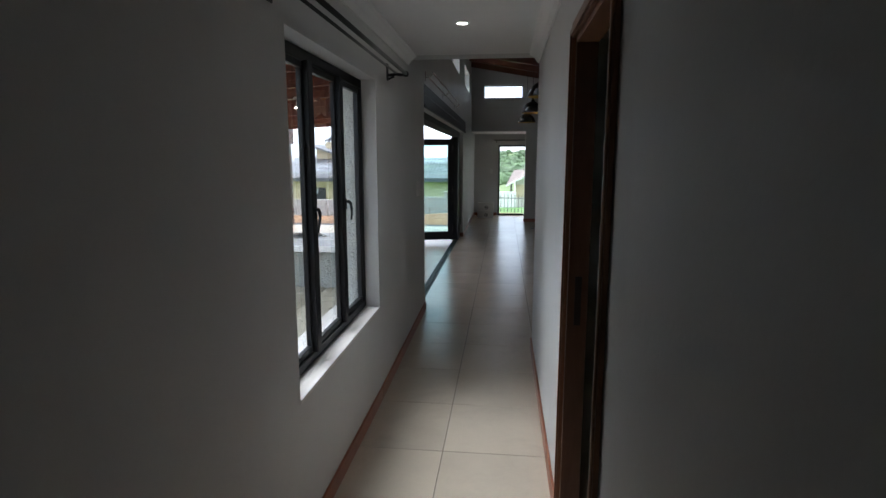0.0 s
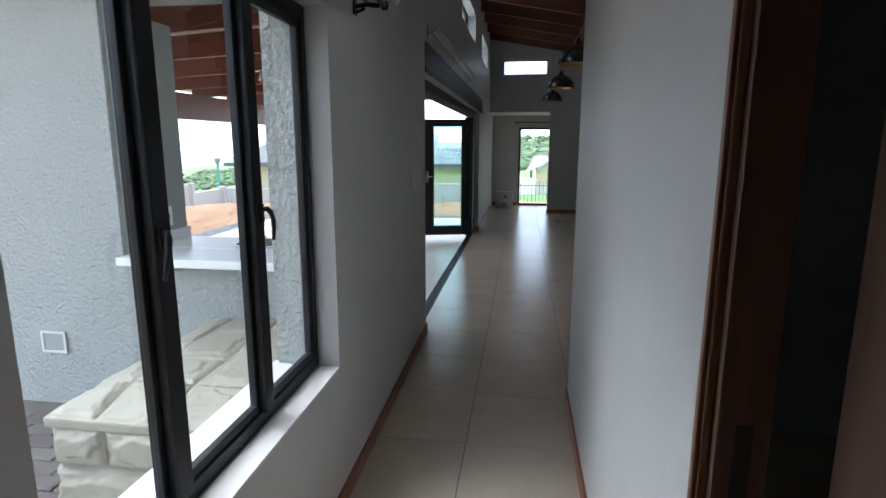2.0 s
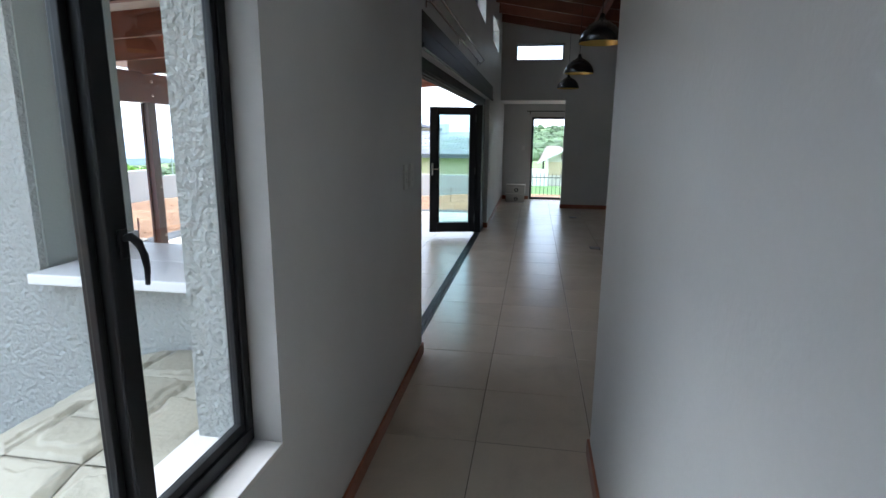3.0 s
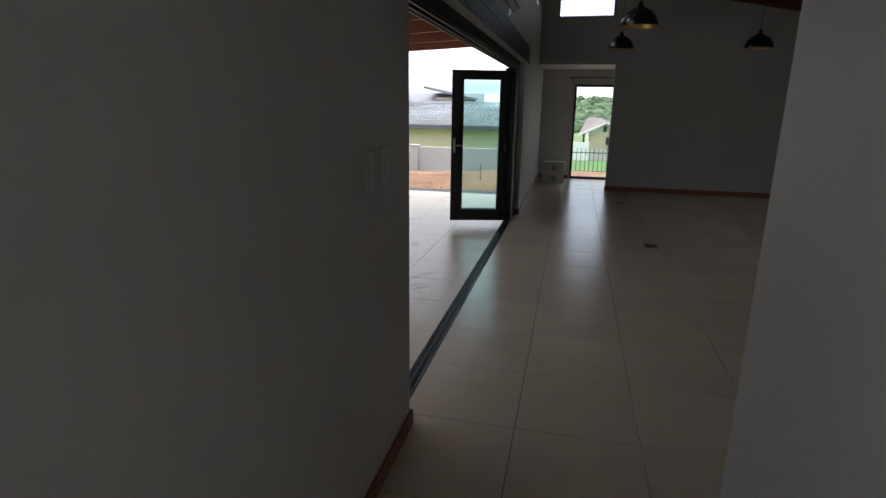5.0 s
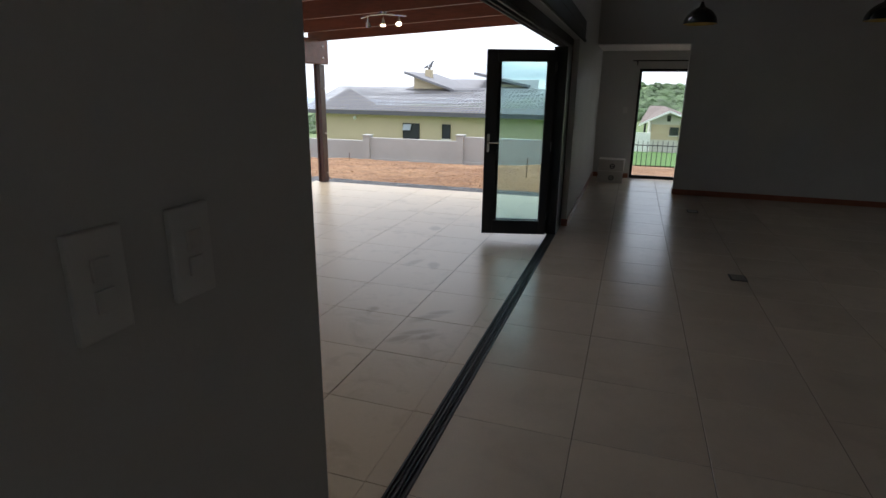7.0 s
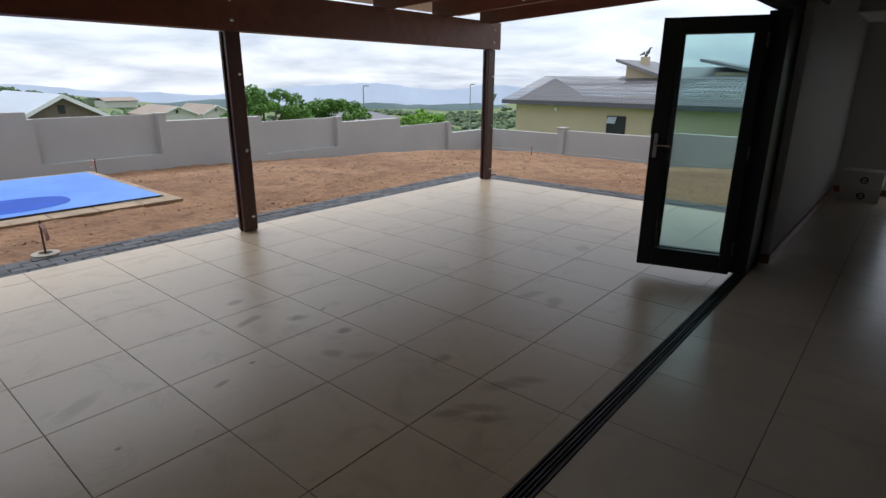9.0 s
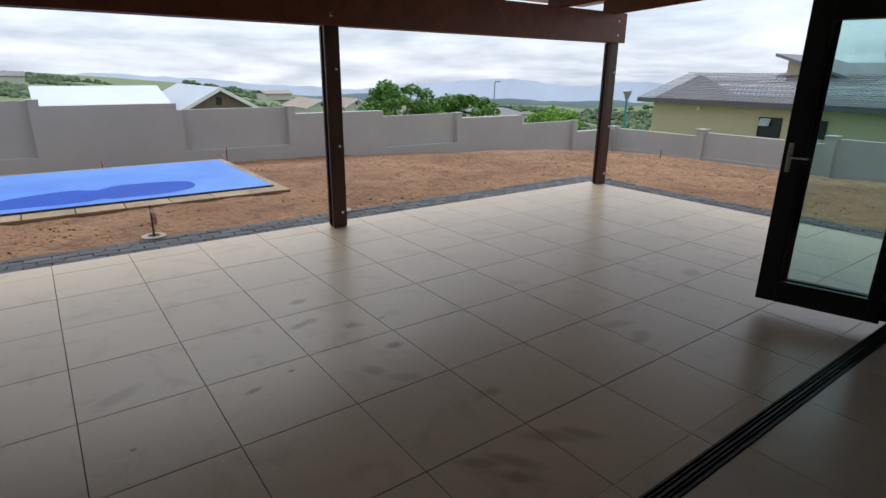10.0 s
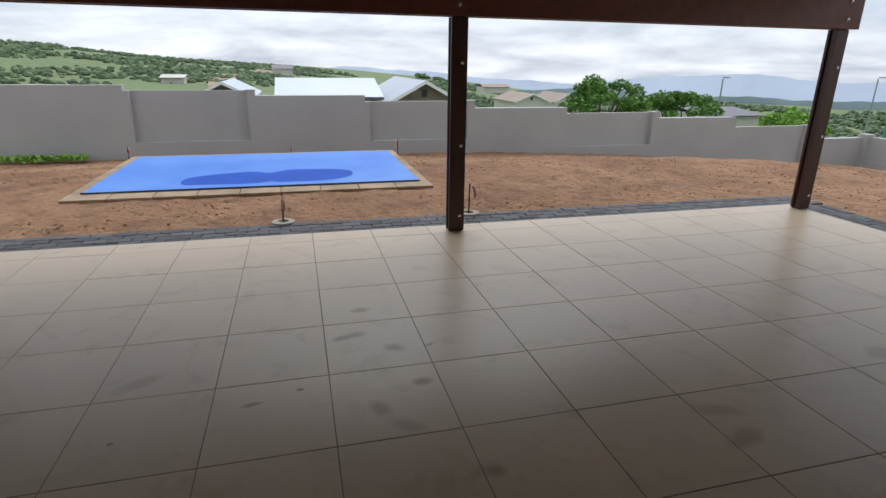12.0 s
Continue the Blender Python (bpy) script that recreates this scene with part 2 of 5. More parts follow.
ROOF_GREY = shader("grey_roof_tile", (0.235, 0.23, 0.245), 0.65, grain=0.12, grain_scale=8, stain=0.14, stain_scale=0.7, vary=0.14, island=True)
ROOF_BROWN = shader("brown_roof_tile", (0.33, 0.255, 0.20), 0.7, grain=0.12, grain_scale=8, stain=0.15, stain_scale=0.7)
ROOF_DULL = shader("dull_brown_tile", (0.19, 0.145, 0.125), 0.75, grain=0.15, grain_scale=8, stain=0.15, stain_scale=0.7)
SHEET = shader("white_sheet_metal", (0.50, 0.55, 0.61), 0.4, metal=0.1, grain=0.03, grain_scale=3, stain=0.07, stain_scale=0.4)
BRICK = shader("brown_face_brick", (0.235, 0.185, 0.155), 0.85, grain=0.2, grain_scale=6, stain=0.2, stain_scale=1.5)
FASCIA = shader("fascia_paint", (0.115, 0.11, 0.125), 0.5, stain=0.1)
WINDOW_DARK = shader("window_glass_far", (0.03, 0.035, 0.04), 0.08, grain=0.1)
LEAF = shader("tree_leaf", (0.15, 0.30, 0.055), 0.55, grain=0.3, grain_scale=2, stain=0.4, stain_scale=0.7, vary=0.35, island=True)
LEAF_LIGHT = shader("bright_leaf", (0.25, 0.46, 0.06), 0.55, grain=0.3, grain_scale=2, stain=0.35, stain_scale=0.7, vary=0.3, island=True)
BARK = shader("bark", (0.11, 0.085, 0.065), 0.9, grain=0.3, stain=0.3, bump=0.5)
BUSH = shader("hillside_bush", (0.10, 0.155, 0.068), 0.8, grain=0.3, grain_scale=0.6, stain=0.4, stain_scale=0.2, vary=0.4, island=True)
GRASS = shader("lawn_grass", (0.085, 0.19, 0.032), 0.85, grain=0.3, grain_scale=18, stain=0.3, stain_scale=0.8)
HILL = shader("veld_grass", (0.115, 0.19, 0.06), 0.9, grain=0.5, grain_scale=0.7, stain=0.6, stain_scale=0.035, tint=(0.21, 0.20, 0.105))
# distance haze mixed into both colours; the mountains also glow faintly
MOUNT_HAZED = shader("hazed_mountain", (0.61, 0.68, 0.78), 1.0, grain=0.05, grain_scale=0.01, stain=0.10, stain_scale=0.004, glow=0.06)
RIDGE_HAZED = shader("hazed_ridge", (0.40, 0.49, 0.55), 1.0, grain=0.1, grain_scale=0.03, stain=0.2, stain_scale=0.008)
POLE = shader("galvanised_pole", (0.32, 0.36, 0.36), 0.5, metal=0.5, grain=0.05)
POLE_GREEN = shader("green_pole", (0.05, 0.30, 0.25), 0.45, grain=0.05)
CLOD = shader("soil_clod", (0.25, 0.135, 0.07), 0.95, grain=0.3, grain_scale=30, stain=0.3, stain_scale=8, vary=0.3, island=True)
ROADDIRT = shader("dirt_track", (0.34, 0.27, 0.18), 0.95, grain=0.2, grain_scale=0.6, stain=0.25, stain_scale=0.1)
DIRT = shader("bare_red_soil", (0.20, 0.096, 0.046), 0.95, grain=0.5, grain_scale=20, stain=0.9, stain_scale=0.42, tint=(0.40, 0.235, 0.125), bump=1.0, relief=0.06, bump_scale=12, blot=(0.6, 2.6, (0.115, 0.055, 0.03), 0.46, 0.66))


# ---- building helpers ----
def box(bm, x0, x1, y0, y1, z0, z1, bevel=0.0):
    vs = [bm.verts.new((x, y, z)) for x in (x0, x1) for y in (y0, y1) for z in (z0, z1)]
    fs = [bm.faces.new([vs[i] for i in f]) for f in ((0, 1, 3, 2), (4, 6, 7, 5), (0, 4, 5, 1), (2, 3, 7, 6), (0, 2, 6, 4), (1, 5, 7, 3))]
    if bevel:
        bmesh.ops.bevel(bm, geom=list({e for f in fs for e in f.edges}), offset=bevel, segments=2, affect="EDGES", profile=0.6)
    return bm


def tube(bm, path, radius, sides=10, cap=True):
    """A round bar along the points; radius may be one number or one for each point."""
    pts = [Vector(p) for p in path]
    radii = radius if isinstance(radius, (list, tuple)) else [radius] * len(pts)
    rings = []
    for i, p in enumerate(pts):
        d = (pts[min(i + 1, len(pts) - 1)] - pts[max(i - 1, 0)]).normalized()
        a = d.cross(Vector((0, 0, 1)) if abs(d.z) < 0.95 else Vector((1, 0, 0))).normalized()
        b = d.cross(a)
        rings.append([bm.verts.new(p + radii[i] * (math.cos(k * math.tau / sides) * a + math.sin(k * math.tau / sides) * b)) for k in range(sides)])
    for r0, r1 in zip(rings, rings[1:]):
        for k in range(sides):
            bm.faces.new((r0[k], r0[(k + 1) % sides], r1[(k + 1) % sides], r1[k]))
    if cap:
        bm.faces.new(rings[0]), bm.faces.new(rings[-1])
    return bm


def lathe(bm, profile, sides=28, centre=(0, 0, 0)):
    rings = [[bm.verts.new((centre[0] + r * math.cos(k * math.tau / sides), centre[1] + r * math.sin(k * math.tau / sides), centre[2] + z)) for k in range(sides)] for r, z in profile]
    for r0, r1 in zip(rings, rings[1:]):
        for k in range(sides):
            bm.faces.new((r0[k], r0[(k + 1) % sides], r1[(k + 1) % sides], r1[k]))
    return bm


def mesh_of(name, bm, material, smooth=False):
    bmesh.ops.recalc_face_normals(bm, faces=bm.faces)
    me = bpy.data.meshes.new(name)
    bm.to_mesh(me)
    bm.free()
    me.materials.append(material)
    if smooth:
        me.polygons.foreach_set("use_smooth", [True] * len(me.polygons))
    return me


def part(name, bm, material, parent=None, label="", smooth=False):
    ob = new(name, mesh_of(name, bm, material, smooth))
    ob.parent = parent
    return tagged(ob, label)


def thing(name, label, category, group="", kind="", at=(0, 0, 0)):
    ob = new(name)
    ob.location = at
    return tagged(ob, label, category, group, kind)


def slab(name, material, ext, label, category, kind="structure", bevel=0.0):
    ob = part(name, box(bmesh.new(), *ext, bevel=bevel), material)
    return tagged(ob, label, category, kind=kind)


def holed(bm, axis, w0, w1, us, zs, holes, top=None):
    """A wall between the planes w0 and w1 across axis, over the stretch us and heights zs, with holes (u0, u1, z0, z1) through it."""
    ug = sorted({*us, *(h[0] for h in holes), *(h[1] for h in holes)})
    zg = sorted({*zs, *(h[2] for h in holes), *(h[3] for h in holes)})
    ug, zg = [u for u in ug if us[0] <= u <= us[1]], [z for z in zg if zs[0] <= z <= zs[1]]
    full = [[not any(h[0] <= (a + b) / 2 <= h[1] and h[2] <= (c + d) / 2 <= h[3] for h in holes) for c, d in zip(zg, zg[1:])] for a, b in zip(ug, ug[1:])]
    cache = {}

    def v(w, i, j):
        if (w, i, j) not in cache:
            u, z = ug[i], zg[j]
            x, y = (w, u) if axis == "x" else (u, w)
            if top and j == len(zg) - 1:
                z = top(x, y)
            cache[w, i, j] = bm.verts.new((x, y, z))
        return cache[w, i, j]

    def solid(i, j):
        return 0 <= i < len(full) and 0 <= j < len(full[0]) and full[i][j]

    for i in range(len(full)):
        for j in range(len(full[0])):
            if not full[i][j]:
                continue
            for w in (w0, w1):
                bm.faces.new((v(w, i, j), v(w, i + 1, j), v(w, i + 1, j + 1), v(w, i, j + 1)))
            for on, a, b in ((solid(i - 1, j), (i, j), (i, j + 1)), (solid(i + 1, j), (i + 1, j), (i + 1, j + 1)), (solid(i, j - 1), (i, j), (i + 1, j)), (solid(i, j + 1), (i, j + 1), (i + 1, j + 1))):
                if not on:
                    bm.faces.new((v(w0, *a), v(w0, *b), v(w1, *b), v(w1, *a)))
    return bm


def structure(name, bm, material, label, category):
    return tagged(part(name, bm, material), label, category, kind="structure")


# ---- ground ----
def smooth01(v):
    v = min(1.0, max(0.0, v))
    return v * v * (3 - 2 * v)


def plot_height(x, y):
    s = smooth01((-8.6 - x) / 4.4)
    fall = 0.0075 + 0.0015 * smooth01((-2.0 - x) / 3.0) - 0.0018 * smooth01((x + 4.0) / 3.0)
    return -0.075 - 0.36 * s - fall * max(0.0, y - 13.0) ** 2 - 0.024 * max(0.0, y - 9.0) * s


def land_height(x, y):
    """Level at the house, falling to the valley, with a hill to the west."""
    cx, cy = min(6.0, max(-13.0, x)), min(24.5, max(-8.0, y))
    edge = plot_height(cx, cy)
    d = math.hypot(x - cx, y - cy)
    if d < 0.01:
        return edge
    left = math.degrees(math.atan2(-(x + 0.1), y - 7.0)) % 360
    r = math.hypot(x, y - 7.0)
    hill = np.interp(left, [0, 15, 40, 66, 76, 84, 94, 104, 114, 135, 180, 240, 300, 345, 360],
                     [2.0, -22.0, -52.0, -46.0, -22.0, -11.0, -3.0, 4.0, 10.0, 18.0, 20.0, 12.0, 8.0, 4.0, 2.0])
    near = edge - 0.075 * min(d, 34.0)
    far = near + (hill - near) * smooth01((r - 42.0) / 330.0)
    return far + 1.2 * smooth01((r - 60) / 80) * noise.noise((x / 46, y / 46, 0.3)) + 5.0 * smooth01((r - 150) / 200) * noise.noise((x / 120, y / 120, 2.3))


def build_ground():
    ground = thing("ground", "bare red-brown soil around the house, running out to green veld", "ground", kind="structure")
    bm = bmesh.new()
    # the plot: fine grid with clods; the built-over rectangle stays out of it
    nx, ny, x0, x1, y0, y1 = 220, 420, -13.0, -1.07, -8.0, 24.5
    grid = {}
    for i in range(nx + 1):
        for j in range(ny + 1):
            x, y = x0 + (x1 - x0) * i / nx, y0 + (y1 - y0) * j / ny
            z = plot_height(x, y)
            rough = smooth01((-5.95 - x) / 0.4) if y < 14.0 else smooth01((y - 14.0) / 0.4)
            z += rough * (0.035 * noise.noise((x * 0.8, y * 0.8, 0)) + 0.022 * noise.noise((x * 2.7, y * 2.7, 5)) + 0.016 * noise.noise((x * 7, y * 7, 9)) + 0.012 * noise.noise((x * 15, y * 15, 2)))
            grid[i, j] = bm.verts.new((x, y, z))
    for i in range(nx):
        for j in range(ny):
            x, y = x0 + (x1 - x0) * (i + 0.5) / nx, y0 + (y1 - y0) * (j + 0.5) / ny
            if -7.6 > x > -10.6 and 5.1 < y < 9.25:
                continue
            bm.faces.new((grid[i, j], grid[i + 1, j], grid[i + 1, j + 1], grid[i, j + 1]))
    part("soil", bm, DIRT, ground, "trodden red-brown soil with clods", smooth=True)
    bm = bmesh.new()
    vs = []
    for i in range(31):
        row = []
        for j in range(25):
            x, y = -1.07 + 9.0 * i / 30, 15.95 + (24.5 - 15.95) * j / 24
            row.append(bm.verts.new((x, y, plot_height(-1.07, y) + 0.03 * noise.noise((x, y, 4)))))
        vs.append(row)
    for i in range(30):
        for j in range(24):
            bm.faces.new((vs[i][j], vs[i + 1][j], vs[i + 1][j + 1], vs[i][j + 1]))
    part("soil", bm, DIRT, ground, smooth=True)
    rnd = random.Random(21)
    cube = bmesh.new()
    bmesh.ops.create_icosphere(cube, subdivisions=1, radius=1.0)
    cv, cf = [v.co.copy() for v in cube.verts], [[v.index for v in f.verts] for f in cube.faces]
    cube.free()
    verts, faces = [], []
    while len(verts) < 17000 * len(cv):
        x, y = rnd.uniform(-12.8, -1.3), rnd.uniform(0.5, 23.5)
        if (x > -6.05 and y < 14.1) or (-10.9 < x < -7.25 and 4.8 < y < 9.55):
            continue
        if noise.noise((x * 0.7, y * 0.7, 3)) + 0.5 * noise.noise((x * 2.2, y * 2.2, 6)) < rnd.uniform(-0.35, 0.45):
            continue
        s = 0.0045 + 0.012 * rnd.random() ** 5
        z = plot_height(x, y) + 0.035 * noise.noise((x * 0.8, y * 0.8, 0)) + 0.022 * noise.noise((x * 2.7, y * 2.7, 5))
        o, n0 = rnd.uniform(0, 50), len(verts)
        for v in cv:
            d = s * (1 + 0.6 * noise.noise(v * 1.3 + Vector((o, 0, 0))))
            verts.append((x + v.x * d * 1.2, y + v.y * d * 1.2, z + v.z * d * 0.7 + s * 0.2))
        faces.extend([[n0 + k for k in f] for f in cf])
    me = bpy.data.meshes.new("clods")
    me.from_pydata(verts, [], faces)
    me.materials.append(CLOD)
    tagged(new("soil_clods", me), "scattered dark clods and small stones on the soil", "clods", kind="stuff")
    # land beyond the walls, out to the hill and the valley
    bm = bmesh.new()
    rings = [0.0, 1.5, 4, 8, 14, 22, 32, 45, 60, 80, 105, 135, 170, 210, 260, 320, 390, 470, 600, 800, 1100]
    n = 240
    border = []
    for k in range(n):
        f = k / n * 4
        side, u = int(f), f - int(f)
        xa, xb, ya, yb = -13.0, 7.93, -8.0, 24.5
        border.append(((xa + (xb - xa) * u, ya), (xb, ya + (yb - ya) * u), (xb - (xb - xa) * u, yb), (xa, yb - (yb - ya) * u))[side])
    rows = []
    for d in rings:
        row = []
        for x, y in border:
            v = Vector((x + 2.5, y - 8.2))
            p = Vector((x, y)) + v.normalized() * d
            if d == 0:
                z = plot_height(x, y) - 0.03
            else:
                z = land_height(p.x, p.y)
            row.append(bm.verts.new((p.x, p.y, z)))
        rows.append(row)
    for r0, r1 in zip(rows, rows[1:]):
        for k in range(n):
            bm.faces.new((r0[k], r0[(k + 1) % n], r1[(k + 1) % n], r1[k]))
    part("veld", bm, HILL, ground, "green and tan grassland falling to a valley", smooth=True)


# ---- the house shell ----
XL, XLO, XR, XRO = -0.82, -1.04, 0.275, 0.35        # west and corridor faces; outer faces
XC = -0.787                                          # west face along the corridor
RIGHT, FAR, END, Y_OPEN, Y_JAMB = 3.95, 14.35, 15.86, 5.9, 11.5


def roof_under(x, y=0):
    return 4.04 - 0.18 * (x + 0.85)


def build_shell():
    # west wall: corridor window, folding-door opening, two high windows
    def out_of_true(bm):
        for v in bm.verts:
            if v.co.x > -0.9 and v.co.y > 5.0:
                v.co.x -= 0.026
        return bm
    structure("wall_west_corridor", out_of_true(holed(bmesh.new(), "x", XLO, XC, (-1.6, Y_OPEN), (-0.2, 4.04), [(2.188, 3.627, 0.628, 2.09)])), WALL, "pale grey painted corridor wall with a window opening", "wall")
    holes = [(Y_OPEN, Y_JAMB, -0.2, 2.12), (8.6, 10.5, 3.1, 3.5), (11.85, 13.4, 3.1, 3.5), (6.0, 7.4, 3.1, 3.5)]
    bm = holed(bmesh.new(), "x", XLO, XL, (Y_OPEN, END + 0.22), (-0.2, 4.04), holes)
    structure("wall_west", bm, WALL, "pale grey painted plaster wall with a wide door opening", "wall")
    structure("wall_corridor", holed(bmesh.new(), "x", XR, XRO, (-1.6, 4.77), (-0.2, 2.55), [(1.545, 2.372, -0.2, 2.06)]), WALL, "pale grey painted corridor wall with a doorway", "wall")
    structure("wall_back", box(bmesh.new(), XL, XR, -1.7, -1.6, -0.2, 2.55), WALL, "plain grey wall closing the corridor", "wall")
    structure("wall_south", box(bmesh.new(), XRO, RIGHT, 4.57, 4.77, -0.2, 3.1), WALL, "plain grey wall of the living room", "wall")
    structure("wall_over_corridor", holed(bmesh.new(), "y", 4.80, 5.0, (XL, RIGHT), (3.1, 4.0), [], roof_under), WALL, "plain grey wall above the corridor ceiling", "wall")
    structure("wall_lintel", box(bmesh.new(), XL, RIGHT, 4.80, 5.0, 2.435, 3.098), WALL, "grey plaster lintel at the corridor end", "wall")
    # the small opening is added out of view to brighten the side room
    structure("wall_east", holed(bmesh.new(), "x", RIGHT, RIGHT + 0.22, (-1.6, END + 0.22), (-0.2, 3.13), [(1.4, 1.8, 1.5, 1.9)]), WALL, "plain grey wall of the living room", "wall")
    bm = holed(bmesh.new(), "y", FAR, FAR + 0.2, (XL, RIGHT), (-0.2, 3.9), [(XL, 0.54, -0.2, 2.27), (-0.53, 0.46, 3.07, 3.40)], roof_under)
    structure("wall_north", bm, WALL, "pale grey wall with a high slot window over an opening", "wall")
    bm = holed(bmesh.new(), "y", END, END + 0.22, (XL, RIGHT), (-0.2, 2.5), [(-0.15, 0.80, -0.2, 1.97)])
    structure("wall_end", bm, WALL, "pale grey wall with a glazed door", "wall")
    structure("wall_niche", box(bmesh.new(), 1.9, 2.0, FAR + 0.2, END, -0.2, 2.27), WALL, "plain grey wall of the end passage", "wall")
    structure("ceiling", box(bmesh.new(), XL, XR, -1.6, 4.80, 2.435, 2.55), CEIL, "white plasterboard corridor ceiling", "ceiling")
    structure("ceiling_niche", box(bmesh.new(), XL, 1.9, FAR + 0.2, END, 2.27, 2.4), CEIL, "white plasterboard ceiling of the end passage", "ceiling")
    # sloping ceiling of the living room
    bm = bmesh.new()
    a = [(XLO - 0.5, roof_under(XLO - 0.5)), (RIGHT + 0.4, roof_under(RIGHT + 0.4))]
    vs = [bm.verts.new((x, y, z + h)) for y in (4.8, END + 0.5) for x, z in a for h in (0.004, 0.16)]
    for f in ((0, 1, 3, 2), (4, 6, 7, 5), (0, 4, 5, 1), (2, 3, 7, 6), (0, 2, 6, 4), (1, 5, 7, 3)):
        bm.faces.new([vs[i] for i in f])
    structure("ceiling_living", bm, BOARD, "pale boards of the sloping living room ceiling", "ceiling")
    structure("roof_corridor", box(bmesh.new(), XLO - 0.4, RIGHT + 0.4, -2.0, 4.79, 3.14, 3.3), ROOF_BROWN, "low roof over the corridor rooms", "roof")
    # cornices of the corridor
    for x0, s in ((XC, 1), (XR, -1)):
        bm = bmesh.new()
        prof = [(0, 0), (0, -0.075), (0.012, -0.075), (0.03, -0.045), (0.06, -0.02), (0.075, -0.012), (0.075, 0)]
        r = [[bm.verts.new((x0 + s * a, y, 2.434 + b)) for a, b in prof] for y in (-1.6, 4.80)]
        for k in range(len(prof)):
            bm.faces.new((r[0][k], r[0][(k + 1) % len(prof)], r[1][(k + 1) % len(prof)], r[1][k]))
        bm.faces.new(r[0]), bm.faces.new(r[1])
        structure("trim", bm, CEIL, "white moulded ceiling cornice", "cornice")
    # skirtings
    def skirting(x0, x1, y0, y1):
        ob = part("baseboard", box(bmesh.new(), x0, x1, y0, y1, 0.0, 0.085, bevel=0.004), SKIRT)
        tagged(ob, "reddish-brown wooden skirting board", "skirting", kind="structure")
    skirting(XC, XC + 0.014, -1.6, 3.627)
    ob = part("baseboard", out_of_true(box(bmesh.new(), XC, XC + 0.014, 3.628, Y_OPEN, 0.0, 0.085, bevel=0.004)), SKIRT)
    tagged(ob, "reddish-brown wooden skirting board", "skirting", kind="structure")
    skirting(XL - 0.24, XC - 0.012, Y_OPEN, Y_OPEN + 0.014)
    skirting(XL, XL + 0.014, Y_JAMB, END)
    skirting(XL - 0.06, XL + 0.014, Y_JAMB - 0.014, Y_JAMB)
    skirting(XR - 0.014, XR, 2.412, 4.77)
    skirting(XR - 0.014, XR, -1.6, 1.528)
    skirting(XR - 0.014, RIGHT, 4.77, 4.784)
    skirting(0.54, RIGHT, FAR - 0.014, FAR)
    skirting(0.526, 0.54, FAR - 0.014, FAR + 0.2)
    skirting(RIGHT - 0.014, RIGHT, 4.784, FAR - 0.014)
    skirting(XL + 0.014, -0.17, END - 0.014, END)
    skirting(0.82, 1.9, END - 0.014, END)


def build_rafters():
    for k in range(11):
        y = 5.45 + 0.865 * k
        if y > 14.3:
            break
        bm = bmesh.new()
        x0, x1 = XL, RIGHT
        vs = [bm.verts.new((x, y + dy, roof_under(x) - h)) for dy in (-0.025, 0.025) for x in (x0, x1) for h in (0.24, 0.0)]
        for f in ((0, 1, 3, 2), (4, 6, 7, 5), (0, 4, 5, 1), (2, 3, 7, 6), (0, 2, 6, 4), (1, 5, 7, 3)):
            bm.faces.new([vs[i] for i in f])
        tagged(part("ceiling_rafter", bm, BEAMWOOD), "dark reddish-brown stained timber rafter under the pale boards", "rafter", "living room rafters")
    # a steel-dark ridge purlin seen over the pendants
    bm = bmesh.new()
    box(bm, 0.86, 0.94, 4.9, FAR, roof_under(0.9) - 0.34, roof_under(0.9) - 0.245, bevel=0.006)
    tagged(part("ceiling_purlin", bm, BEAMWOOD), "dark brown timber purlin below the rafters", "beam")


